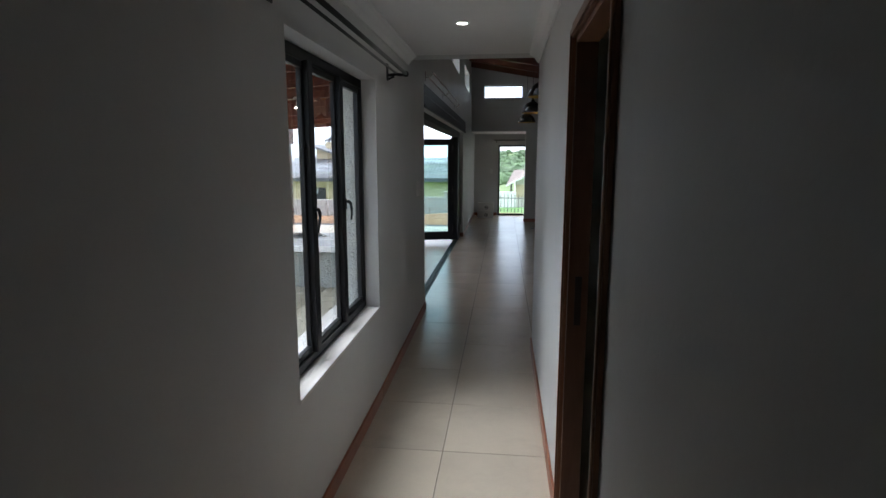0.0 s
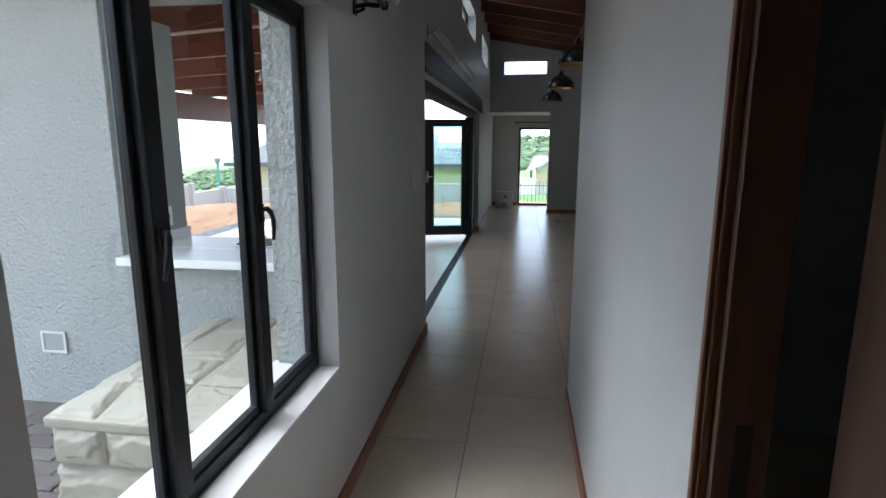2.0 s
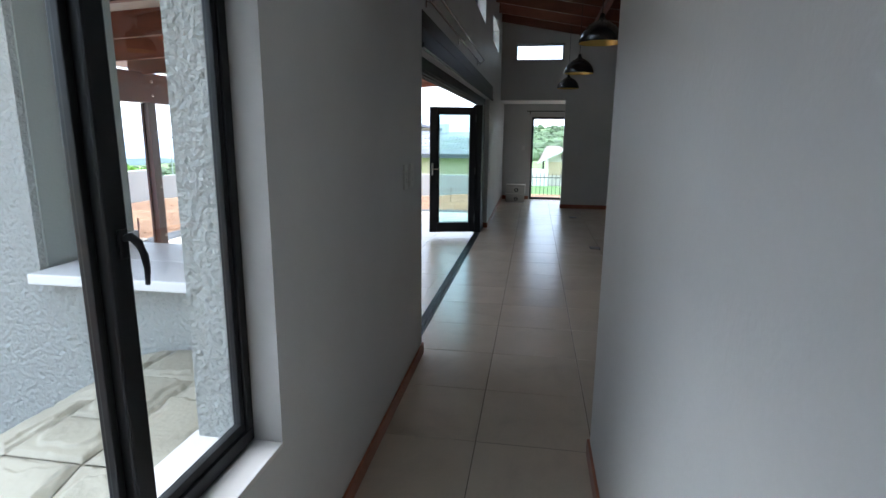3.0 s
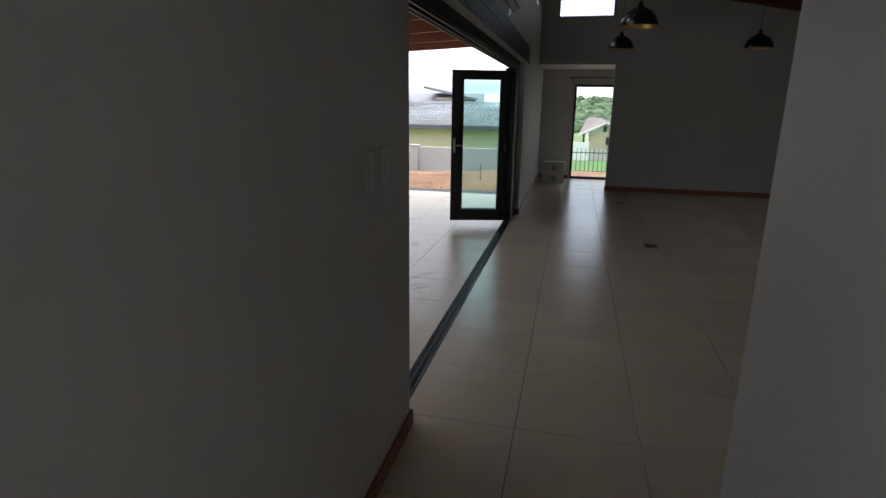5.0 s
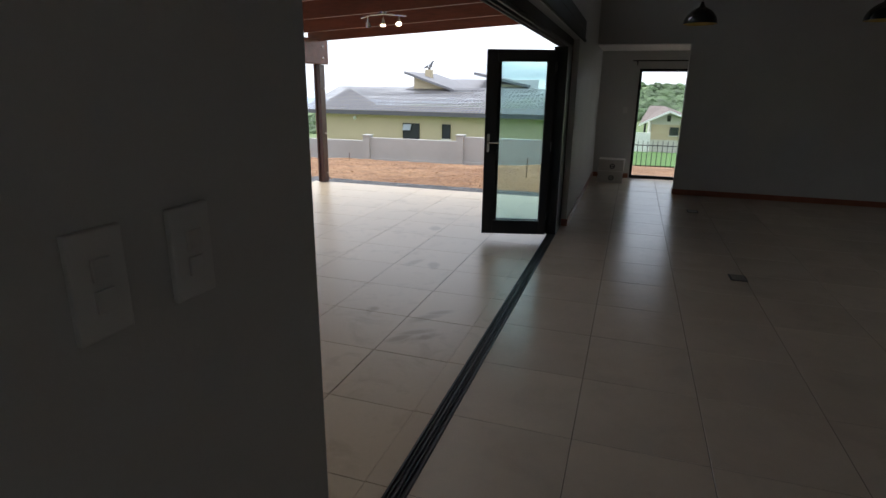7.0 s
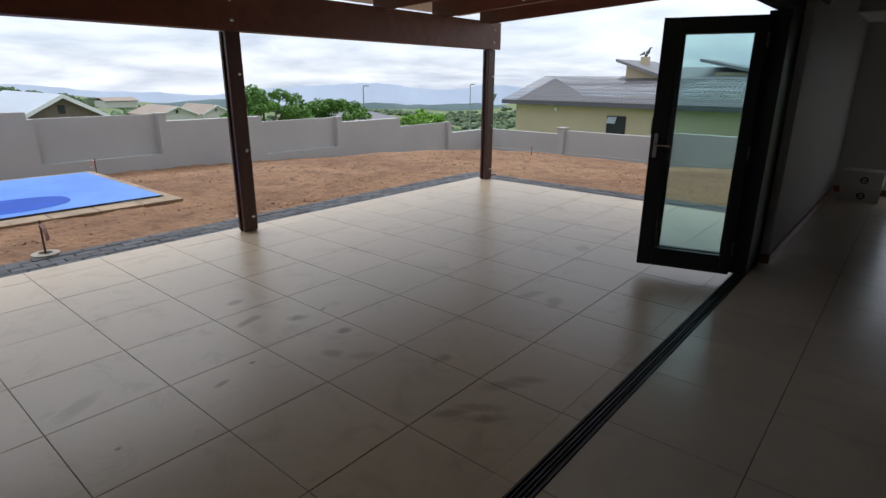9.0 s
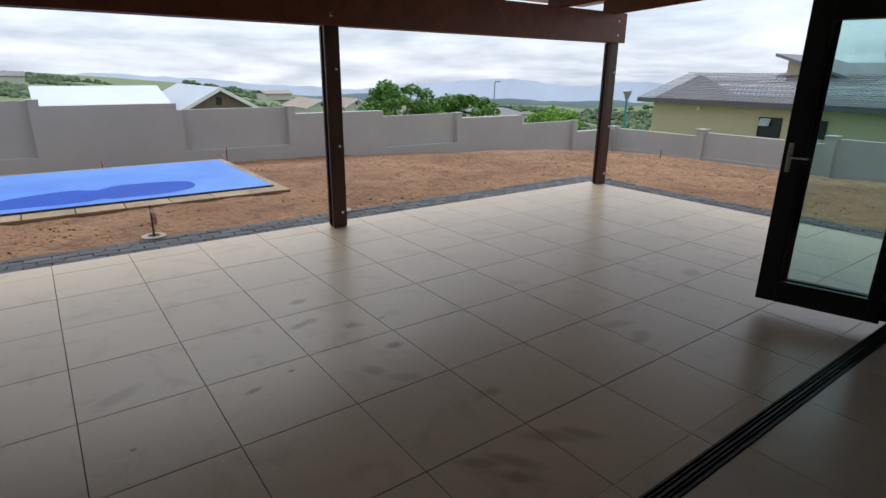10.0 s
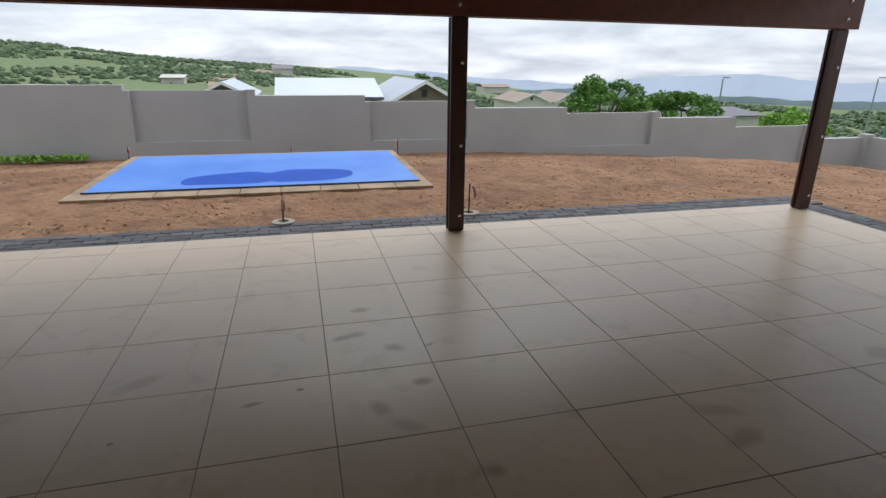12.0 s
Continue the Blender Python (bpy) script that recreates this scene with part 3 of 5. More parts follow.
def build_window():
    win = thing("window_1", "black aluminium three-light window with two casement handles", "window", kind="structure")
    x0, x1, y0, y1, z0, z1 = -0.925, -0.877, 2.191, 3.625, 0.650, 2.086
    fr = bmesh.new()
    box(fr, x0, x1, y0, y1, z0, z0 + 0.045, 0.004); box(fr, x0, x1, y0, y1, z1 - 0.05, z1, 0.004)
    box(fr, x0, x1, y0, y0 + 0.038, z0 + 0.045, z1 - 0.05, 0.004); box(fr, x0, x1, y1 - 0.038, y1, z0 + 0.045, z1 - 0.05, 0.004)
    part("window_frame", fr, ALU, win)
    for y, w in ((2.656, 0.064), (3.136, 0.058)):
        part("mullion", box(bmesh.new(), x0 + 0.016, x1 + 0.018, y - w / 2, y + w / 2, z0 + 0.04, z1 - 0.045, 0.006), ALU, win)
    for a, b in ((2.229, 2.624), (2.688, 3.107), (3.165, 3.587)):
        sash = bmesh.new()
        for e in ((a, b, z0 + 0.047, z0 + 0.075), (a, b, z1 - 0.08, z1 - 0.052), (a, a + 0.020, z0 + 0.075, z1 - 0.08), (b - 0.020, b, z0 + 0.075, z1 - 0.08)):
            box(sash, x0 + 0.012, x1 - 0.008, *e, 0.003)
        s = part("sash", sash, ALU, win)
        g = part("pane", box(bmesh.new(), x0 + 0.02, x0 + 0.026, a + 0.015, b - 0.015, z0 + 0.07, z1 - 0.075), GLASS, s)
        g.visible_shadow = False
    xh = x1 + 0.018
    for y, d in ((2.646, -1), (3.142, 1)):
        h = bmesh.new()
        box(h, xh, xh + 0.008, y - 0.012, y + 0.012, 1.33, 1.39, 0.003)
        tube(h, [(xh + 0.004, y, 1.372), (xh + 0.020, y + 0.003 * d, 1.375), (xh + 0.028, y + 0.012 * d, 1.362), (xh + 0.031, y + 0.022 * d, 1.335), (xh + 0.029, y + 0.029 * d, 1.305), (xh + 0.024, y + 0.032 * d, 1.270)], [0.008, 0.009, 0.009, 0.008, 0.0065, 0.005], 8)
        part("casement_handle", h, ALU, win, "curved black handle", smooth=True)
    part("window_sill", box(bmesh.new(), x1 + 0.001, XC + 0.003, 2.19, 3.625, 0.6285, 0.646, 0.003), SILL, win, "white inner sill")
    part("outer_sill", box(bmesh.new(), -1.075, x0 - 0.001, 2.19, 3.625, 0.6285, 0.660, 0.004), SILL, win, "white outer sill")
    # stippled outer lining of the reveal
    part("outer_reveal", box(bmesh.new(), -1.046, -0.928, 3.592, 3.6265, 0.661, 2.089), STIPPLE, win, "grey-green stippled reveal")
    part("outer_reveal", box(bmesh.new(), -1.046, -0.928, 2.189, 2.21, 0.661, 2.089), STIPPLE, win)
    # curtain rod
    rod = thing("curtain_rod", "black double curtain rod on wall brackets over the window", "curtain rod")
    for dx, dz, r in ((0.115, 0.0, 0.012), (0.06, -0.005, 0.008)):
        part("rod", tube(bmesh.new(), [(XC + dx, 1.92, 2.185 + dz), (XC + dx, 4.06, 2.185 + dz)], r, 10), STEELROD, rod, smooth=True)
    for y in (2.06, 3.98):
        b = bmesh.new()
        box(b, XC, XC + 0.008, y - 0.02, y + 0.02, 2.13, 2.24, 0.003)
        tube(b, [(XC + 0.008, y, 2.165), (XC + 0.06, y, 2.17), (XC + 0.115, y, 2.165)], 0.01, 8)
        tube(b, [(XC + 0.008, y, 2.14), (XC + 0.05, y, 2.155)], 0.007, 8)
        part("bracket", b, STEELROD, rod)
    for y in (1.90, 4.07):
        part("finial", lathe(bmesh.new(), [(0.001, -0.02), (0.014, -0.017), (0.019, 0), (0.014, 0.017), (0.001, 0.02)], 12, (XC + 0.115, y, 2.185)), STEELROD, rod, smooth=True)


def build_side_door():
    d = thing("door_1", "reddish-brown wooden door standing slightly ajar in its frame", "door", kind="structure")
    # jambs take the darker leaf wood, which puts their shade into the colour
    for y0, y1 in ((1.545, 1.57), (2.347, 2.372)):
        part("jamb", box(bmesh.new(), XR - 0.002, XRO + 0.002, y0, y1, 0.0, 2.06, 0.002), LEAF_SHADED_JAMB, d)
    part("head", box(bmesh.new(), XR - 0.002, XRO + 0.002, 1.57, 2.347, 2.035, 2.06, 0.002), DOORWOOD, d)
    for e in ((1.53, 1.557, 0.0, 2.11), (2.362, 2.386, 0.0, 2.11), (1.557, 2.362, 2.052, 2.11)):
        b = bmesh.new()
        box(b, XR - 0.018, XR - 0.0025, *e, 0.004)
        horizontal = e[2] > 1
        if horizontal:
            box(b, XR - 0.026, XR - 0.018, e[0], e[1], e[2] + 0.008, e[2] + 0.03, 0.003)
        else:
            m = e[1] - 0.024 if e[0] < 2 else e[0] + 0.004
            box(b, XR - 0.026, XR - 0.018, m, m + 0.016, 0.0, 2.08, 0.003)
        part("architrave", b, DOORWOOD, d)
    leaf = box(bmesh.new(), 0.0, 0.04, 0.0, 0.765, 0.008, 2.025, 0.003)
    lf = part("leaf", leaf, LEAF_SHADED_JAMB, d, "plain dark brown door leaf")
    lf.matrix_basis = pose(0.352, 1.573, 0, 0, 0, -6.4)
    sp = bmesh.new()
    box(sp, 0.300, 0.326, 2.344, 2.3465, 0.95, 1.15, 0.0)
    part("strike_plate", sp, RAIL, d)
    # plain room behind
    structure("wall_side_room", box(bmesh.new(), XRO, RIGHT, -0.1, 0.0, -0.2, 2.55), WALL, "plain grey wall of the side room", "wall")
    structure("ceiling_side_room", box(bmesh.new(), XRO, RIGHT, 0.0, 4.57, 2.49, 2.55), CEIL, "white ceiling of the side room", "ceiling")


def switch_plate(y, z, tall=0.12, wide=0.075, dots=2, x=-0.8075):
    s = thing("light_switch", "white plastic double light switch plate on the wall", "switch", "wall switches", at=(x, y, z))
    part("plate", box(bmesh.new(), 0.0, 0.011, -wide / 2, wide / 2, -tall / 2, tall / 2, 0.003), SWITCH, s)
    for k in range(dots):
        zz = (k - (dots - 1) / 2) * 0.042
        part("rocker", box(bmesh.new(), 0.0115, 0.017, -0.014, 0.014, zz - 0.015, zz + 0.015, 0.002), SWITCH, s)
    return s


def build_folding_door():
    tr = thing("door_track", "dark grooved aluminium threshold track of the folding doors", "door track", kind="structure")
    part("base", box(bmesh.new(), -0.978, -0.885, Y_OPEN + 0.015, Y_JAMB - 0.02, -0.06, -0.012), TRACK, tr)
    for x, w, h in ((-0.977, 0.010, 0.004), (-0.957, 0.006, 0.002), (-0.938, 0.010, 0.005), (-0.919, 0.006, 0.002), (-0.899, 0.012, 0.005)):
        part("rib", box(bmesh.new(), x, x + w, Y_OPEN + 0.016, Y_JAMB - 0.021, -0.0115, h - 0.002), RAIL, tr)
    hd = thing("door_head", "dark aluminium head frame with sliding rails over the opening", "door frame", kind="structure")
    part("head", box(bmesh.new(), -1.0, -0.885, Y_OPEN, Y_JAMB, 2.035, 2.119, 0.003), ALU, hd)
    for x in (-0.99, -0.955, -0.905):
        part("rail", box(bmesh.new(), x, x + 0.014, Y_OPEN + 0.002, Y_JAMB - 0.002, 2.012, 2.034, 0.002), RAIL, hd)
    # one dark block stands in for side frame, leaf stack and shaded reveal
    part("side_frame", box(bmesh.new(), -1.03, -0.885, 11.03, Y_JAMB - 0.001, 0.0, 2.011, 0.003), ALU, hd)
    # steel-dark beam along the wall over the opening
    pm = thing("door_pelmet", "dark grey steel channel beam above the folding doors", "beam")
    part("web", box(bmesh.new(), XL + 0.0005, XL + 0.010, 5.905, 12.03, 2.16, 2.36, 0.002), ALU, pm)
    part("flange", box(bmesh.new(), XL + 0.0005, XL + 0.022, 5.905, 12.03, 2.128, 2.159, 0.002), ALU, pm)
    part("flange", box(bmesh.new(), XL + 0.0105, XL + 0.016, 5.905, 12.03, 2.25, 2.262, 0.001), ALU, pm)

    def leaf():
        ob = thing("folding_door_leaf", "black aluminium folding door leaf with green tinted glass, folded open", "door leaf", "folding door leaves")
        w, t, z0, z1 = 0.70, 0.045, 0.035, 1.968
        fr = bmesh.new()
        st, sr = 0.115, 0.075
        box(fr, -w, -w + st, -t / 2, t / 2, z0, z1, 0.004); box(fr, -sr, 0, -t / 2, t / 2, z0, z1, 0.004)
        box(fr, -w + st, -sr, -t / 2, t / 2, z0, z0 + 0.15, 0.004); box(fr, -w + st, -sr, -t / 2, t / 2, z1 - 0.115, z1, 0.004)
        part("frame", fr, ALU, ob)
        bead = bmesh.new()
        for e in ((-w + st, -w + st + 0.010, z0 + 0.15, z1 - 0.115), (-sr - 0.010, -sr, z0 + 0.15, z1 - 0.115)):
            box(bead, e[0], e[1], -t / 2 + 0.006, t / 2 - 0.006, e[2], e[3], 0.002)
        part("glazing_bead", bead, ALU, ob)
        g = part("pane", box(bmesh.new(), -w + st, -sr, -0.003, 0.003, z0 + 0.135, z1 - 0.11), TEAL, ob, "green tinted glass")
        g.visible_shadow = False
        return ob

    main = leaf()
    main.matrix_basis = pose(-0.985, 10.87, 0, 0, 0, 15.5)
    behind = leaf()
    behind.matrix_basis = pose(-0.970, 10.95, 0, 0, 0, 14.5)
    hb = bmesh.new()
    for s in (-1, 1):
        box(hb, -0.675, -0.645, s * 0.0225 - 0.004, s * 0.0225 + 0.004, 0.93, 1.12, 0.003)
        tube(hb, [(-0.66, s * 0.026, 1.03), (-0.66, s * 0.065, 1.03), (-0.55, s * 0.07, 1.03)], 0.009, 8)
    part("handle", hb, CHROME, main, "chrome lever handle with long plate")
    # hinges on the front leaf's stile
    for z in (0.25, 1.0, 1.8):
        tagged(part("hinge", tube(bmesh.new(), [(0.006, -0.03, z - 0.05), (0.006, -0.03, z + 0.05)], 0.011, 8), RAIL, main))


def build_end_glazing():
    d = thing("door_2", "closed black aluminium glazed door to the garden", "door", kind="structure")
    y0, y1 = END + 0.06, END + 0.11
    fr = bmesh.new()
    box(fr, -0.15, -0.105, y0, y1, 0.0, 1.97, 0.004); box(fr, 0.755, 0.80, y0, y1, 0.0, 1.97, 0.004)
    box(fr, -0.105, 0.755, y0, y1, 1.92, 1.97, 0.004); box(fr, -0.105, 0.755, y0, y1, 0.0, 0.055, 0.004)
    part("frame", fr, ALU, d)
    g = part("pane", box(bmesh.new(), -0.105, 0.755, y0 + 0.02, y0 + 0.026, 0.05, 1.925), GLASS, d)
    g.visible_shadow = False
    rod = thing("curtain_rod", "thin black curtain rod over the garden door", "curtain rod")
    part("rod", tube(bmesh.new(), [(-0.28, END - 0.08, 2.10), (1.0, END - 0.08, 2.10)], 0.011, 8), STEELROD, rod)
    for x in (-0.2, 0.92):
        part("bracket", tube(bmesh.new(), [(x, END, 2.03), (x, END - 0.04, 2.09), (x, END - 0.08, 2.10)], 0.009, 6), STEELROD, rod)

    def slot(name, a, b, c, e, axis, w):
        ob = thing(name, "narrow high window in a thin dark frame", "window", "high windows", "structure")
        f = bmesh.new()
        for r in ((a, b, c, c + 0.03), (a, b, e - 0.03, e), (a, a + 0.03, c + 0.03, e - 0.03), (b - 0.03, b, c + 0.03, e - 0.03)):
            if axis == "y":
                box(f, r[0], r[1], w, w + 0.04, r[2], r[3])
            else:
                box(f, w, w + 0.04, r[0], r[1], r[2], r[3])
        part("frame", f, ALU, ob)
        p = bmesh.new()
        if axis == "y":
            box(p, a + 0.02, b - 0.02, w + 0.016, w + 0.021, c + 0.02, e - 0.02)
        else:
            box(p, w + 0.016, w + 0.021, a + 0.02, b - 0.02, c + 0.02, e - 0.02)
        g = part("pane", p, GLASS, ob)
        g.visible_shadow = False

    slot("window_2", -0.53, 0.46, 3.07, 3.40, "y", FAR + 0.1)
    slot("window_3", 11.85, 13.4, 3.1, 3.5, "x", -0.98)
    slot("window_4", 8.6, 10.5, 3.1, 3.5, "x", -0.98)
    slot("window_5", 6.0, 7.4, 3.1, 3.5, "x", -0.98)


def build_wall_rail():
    r = thing("wall_rail", "chrome double rail on wall brackets above the folding doors", "wall rail")
    for dx, z in ((0.045, 2.43), (0.09, 2.475)):
        part("rod", tube(bmesh.new(), [(XL + dx, 6.0, z), (XL + dx, 9.45, z)], 0.008, 8), CHROME, r, smooth=True)
    for y in (6.05, 7.7, 9.4):
        b = bmesh.new()
        box(b, XL, XL + 0.008, y - 0.02, y + 0.02, 2.40, 2.50, 0.002)
        tube(b, [(XL + 0.008, y, 2.44), (XL + 0.045, y, 2.43), (XL + 0.09, y, 2.475)], 0.007, 6)
        part("bracket", b, CHROME, r)


def build_pendants():
    first = thing("pendant_lamp", "black dome pendant lamp with gold inside, hanging on a thin cord", "pendant lamp", "pendant lamps", at=(0.50, 7.7, 2.40))
    out = [(0.2, 0.0), (0.197, 0.03), (0.183, 0.075), (0.155, 0.12), (0.115, 0.158), (0.07, 0.185), (0.036, 0.203), (0.026, 0.225), (0.018, 0.255), (0.008, 0.262)]
    part("shade", lathe(bmesh.new(), out, 32), PEND_OUT, first, smooth=True)
    part("lining", lathe(bmesh.new(), [(0.199, 0.001), (0.193, 0.03), (0.179, 0.073), (0.151, 0.117), (0.111, 0.154), (0.066, 0.18), (0.02, 0.19)], 32), PEND_IN, first, "gold inner lining", smooth=True)
    part("bulb", lathe(bmesh.new(), [(0.001, 0.05), (0.02, 0.055), (0.03, 0.08), (0.026, 0.11), (0.014, 0.14), (0.013, 0.18)], 14), PLASTIC, first, smooth=True)
    part("cord", tube(bmesh.new(), [(0, 0, 0.262), (0, 0, 1.16)], 0.0035, 6), STEELROD, first)
    for x, y in ((0.50, 10.35), (0.50, 13.0), (2.45, 7.7), (2.45, 10.35), (2.45, 13.0)):
        c = copy_thing(first, pose(x, y, 2.40))
        if x > 2:
            for ch in c.children:
                if ch.name.startswith("cord"):
                    ch.scale = (1, 1, 0.82)
                    ch.location = (0, 0, 0.05)


def build_boxes():
    for k, (z, dx, a) in enumerate(((0.0, 0.0, 2), (0.205, 0.012, -1))):
        b = thing("storage_box", "white cardboard storage box with a dark round mark, stacked", "box", "stacked boxes", at=(-0.475 + dx, 15.3, z))
        b.rotation_euler = (0, 0, radians(a))
        part("carton", box(bmesh.new(), -0.215, 0.215, -0.15, 0.15, 0.0, 0.175, 0.004), CARD, b)
        part("lid", box(bmesh.new(), -0.221, 0.221, -0.156, 0.156, 0.150, 0.203, 0.004), CARD, b)
        m = lathe(bmesh.new(), [(0.030, 0.0), (0.046, 0.0), (0.046, 0.002), (0.030, 0.002)], 20)
        ring = part("printed_mark", m, INK, b)
        ring.matrix_basis = pose(0.02, -0.1515, 0.085, 90, 0, 0)
        part("printed_bar", box(bmesh.new(), -0.012, 0.052, -0.1535, -0.1505, 0.078, 0.092), INK, b)
    for x, y in ((0.84, 10.08), (0.72, 13.0)):
        f = thing("floor_socket", "brushed metal floor socket cover set in the tiles", "floor socket", "floor sockets", at=(x, y, 0))
        part("frame", box(bmesh.new(), -0.07, 0.07, -0.09, 0.09, 0.0005, 0.005, 0.001), RAIL, f)
        part("flap", box(bmesh.new(), -0.055, 0.055, -0.075, 0.075, 0.0052, 0.008, 0.001), CHROME, f)
    d = thing("downlight", "small lit recessed ceiling downlight with white rim", "downlight", at=(-0.26, 3.74, 2.434))
    part("rim", lathe(bmesh.new(), [(0.030, 0.0), (0.030, -0.004), (0.045, -0.004), (0.047, 0.0)], 20), PLASTIC, d)
    part("lamp", lathe(bmesh.new(), [(0.0005, -0.0015), (0.029, -0.0015)], 20), DOWNBULB, d, "glowing lamp")


# ---- terrace ----
TZ, TX0, TX1, TY0, TY1 = -0.05, -5.5, -0.98, 4.66, 13.55


def build_terrace_roof():
    def under(x):
        return 2.30 + 0.056 * (x + 5.31)
    for k in range(9):
        y = 13.42 - 1.09 * k
        bm = bmesh.new()
        vs = [bm.verts.new((x, y + dy, under(x) + h)) for dy in (-0.025, 0.025) for x in (-5.42, XLO) for h in (0.0, 0.225)]
        for f in ((0, 1, 3, 2), (4, 6, 7, 5), (0, 4, 5, 1), (2, 3, 7, 6), (0, 2, 6, 4), (1, 5, 7, 3)):
            bm.faces.new([vs[i] for i in f])
        tagged(part("terrace_rafter", bm, BEAMWOOD), "reddish-brown stained rafter of the terrace roof", "rafter", "terrace rafters")
    bm = bmesh.new()
    vs = [bm.verts.new((x, y, under(x) + h)) for y in (3.9, 13.75) for x in (-6.1, XLO) for h in (0.228, 0.30)]
    for f in ((0, 1, 3, 2), (4, 6, 7, 5), (0, 4, 5, 1), (2, 3, 7, 6), (0, 2, 6, 4), (1, 5, 7, 3)):
        bm.faces.new([vs[i] for i in f])
    structure("ceiling_terrace", bm, BOARD, "pale board ceiling of the terrace roof", "ceiling")
    beam = thing("terrace_beam", "deep reddish-brown timber beam bolted to the posts", "beam")
    for x0, x1 in ((-5.40, -5.345), (-5.275, -5.22)):
        part("plank", box(bmesh.new(), x0, x1, 4.55, 13.68, 1.945, 2.33, 0.006), BEAMWOOD, beam)
    for y in (13.50, 9.2):
        for z in (2.04, 2.22):
            part("bolt", lathe(bmesh.new(), [(0.0005, 0.016), (0.012, 0.014), (0.02, 0.004), (0.02, 0.0)], 10), CHROME, beam).matrix_basis = pose(-5.22, y, z, 0, 90, 0)
    for y in (4.85, 9.21, 13.51):
        p = thing("terrace_post", "dark reddish-brown timber terrace post made of bolted planks", "post", "terrace posts", at=(-5.31, y, TZ))
        part("core", box(bmesh.new(), -0.026, 0.026, -0.058, 0.058, 0.012, 2.33, 0.004), POSTWOOD, p)
        for s in (-1, 1):
            part("plank", box(bmesh.new(), s * 0.043 - 0.0165, s * 0.043 + 0.0165, -0.078, 0.078, 0.012, 1.99, 0.005), POSTWOOD, p)
        part("foot", box(bmesh.new(), -0.05, 0.05, -0.065, 0.065, 0.0, 0.0115), RAIL, p)
        for z in (0.16, 0.85, 1.6):
            part("bolt", lathe(bmesh.new(), [(0.0005, 0.014), (0.011, 0.012), (0.018, 0.004), (0.018, 0.0)], 10), CHROME, p).matrix_basis = pose(0.06, 0.03, z, 0, 90, 0)
    for x, y in ((-3.07, 11.24), (-2.85, 7.72)):
        s = thing("spotlight_bar", "brushed steel bar with three small lit spotlights under a rafter", "spotlight", "terrace spotlights", at=(x, y, under(x)))
        part("rose", lathe(bmesh.new(), [(0.0005, -0.02), (0.04, -0.018), (0.045, 0.0)], 16), CHROME, s)
        part("bar", tube(bmesh.new(), [(-0.3, 0.03, -0.055), (-0.15, -0.015, -0.035), (0.0, 0, -0.022), (0.15, 0.015, -0.035), (0.3, -0.03, -0.055)], 0.009, 8), CHROME, s)
        for k, (dx, tilt) in enumerate(((-0.2, 30), (0.0, -20), (0.2, -35))):
            head = part("spot_head", lathe(bmesh.new(), [(0.012, 0.0), (0.016, -0.03), (0.03, -0.06), (0.036, -0.085)], 14), CHROME, s, smooth=True)
            head.matrix_basis = pose(dx, 0.0, -0.075, tilt, tilt * 0.4, 0)
            part("stem", tube(bmesh.new(), [(0, 0, 0.03), (0, 0, 0)], 0.006, 6), CHROME, head)
            part("lamp", lathe(bmesh.new(), [(0.0005, -0.078), (0.032, -0.078)], 14), BULB if k else PLASTIC, head, "lit lamp" if k else "")


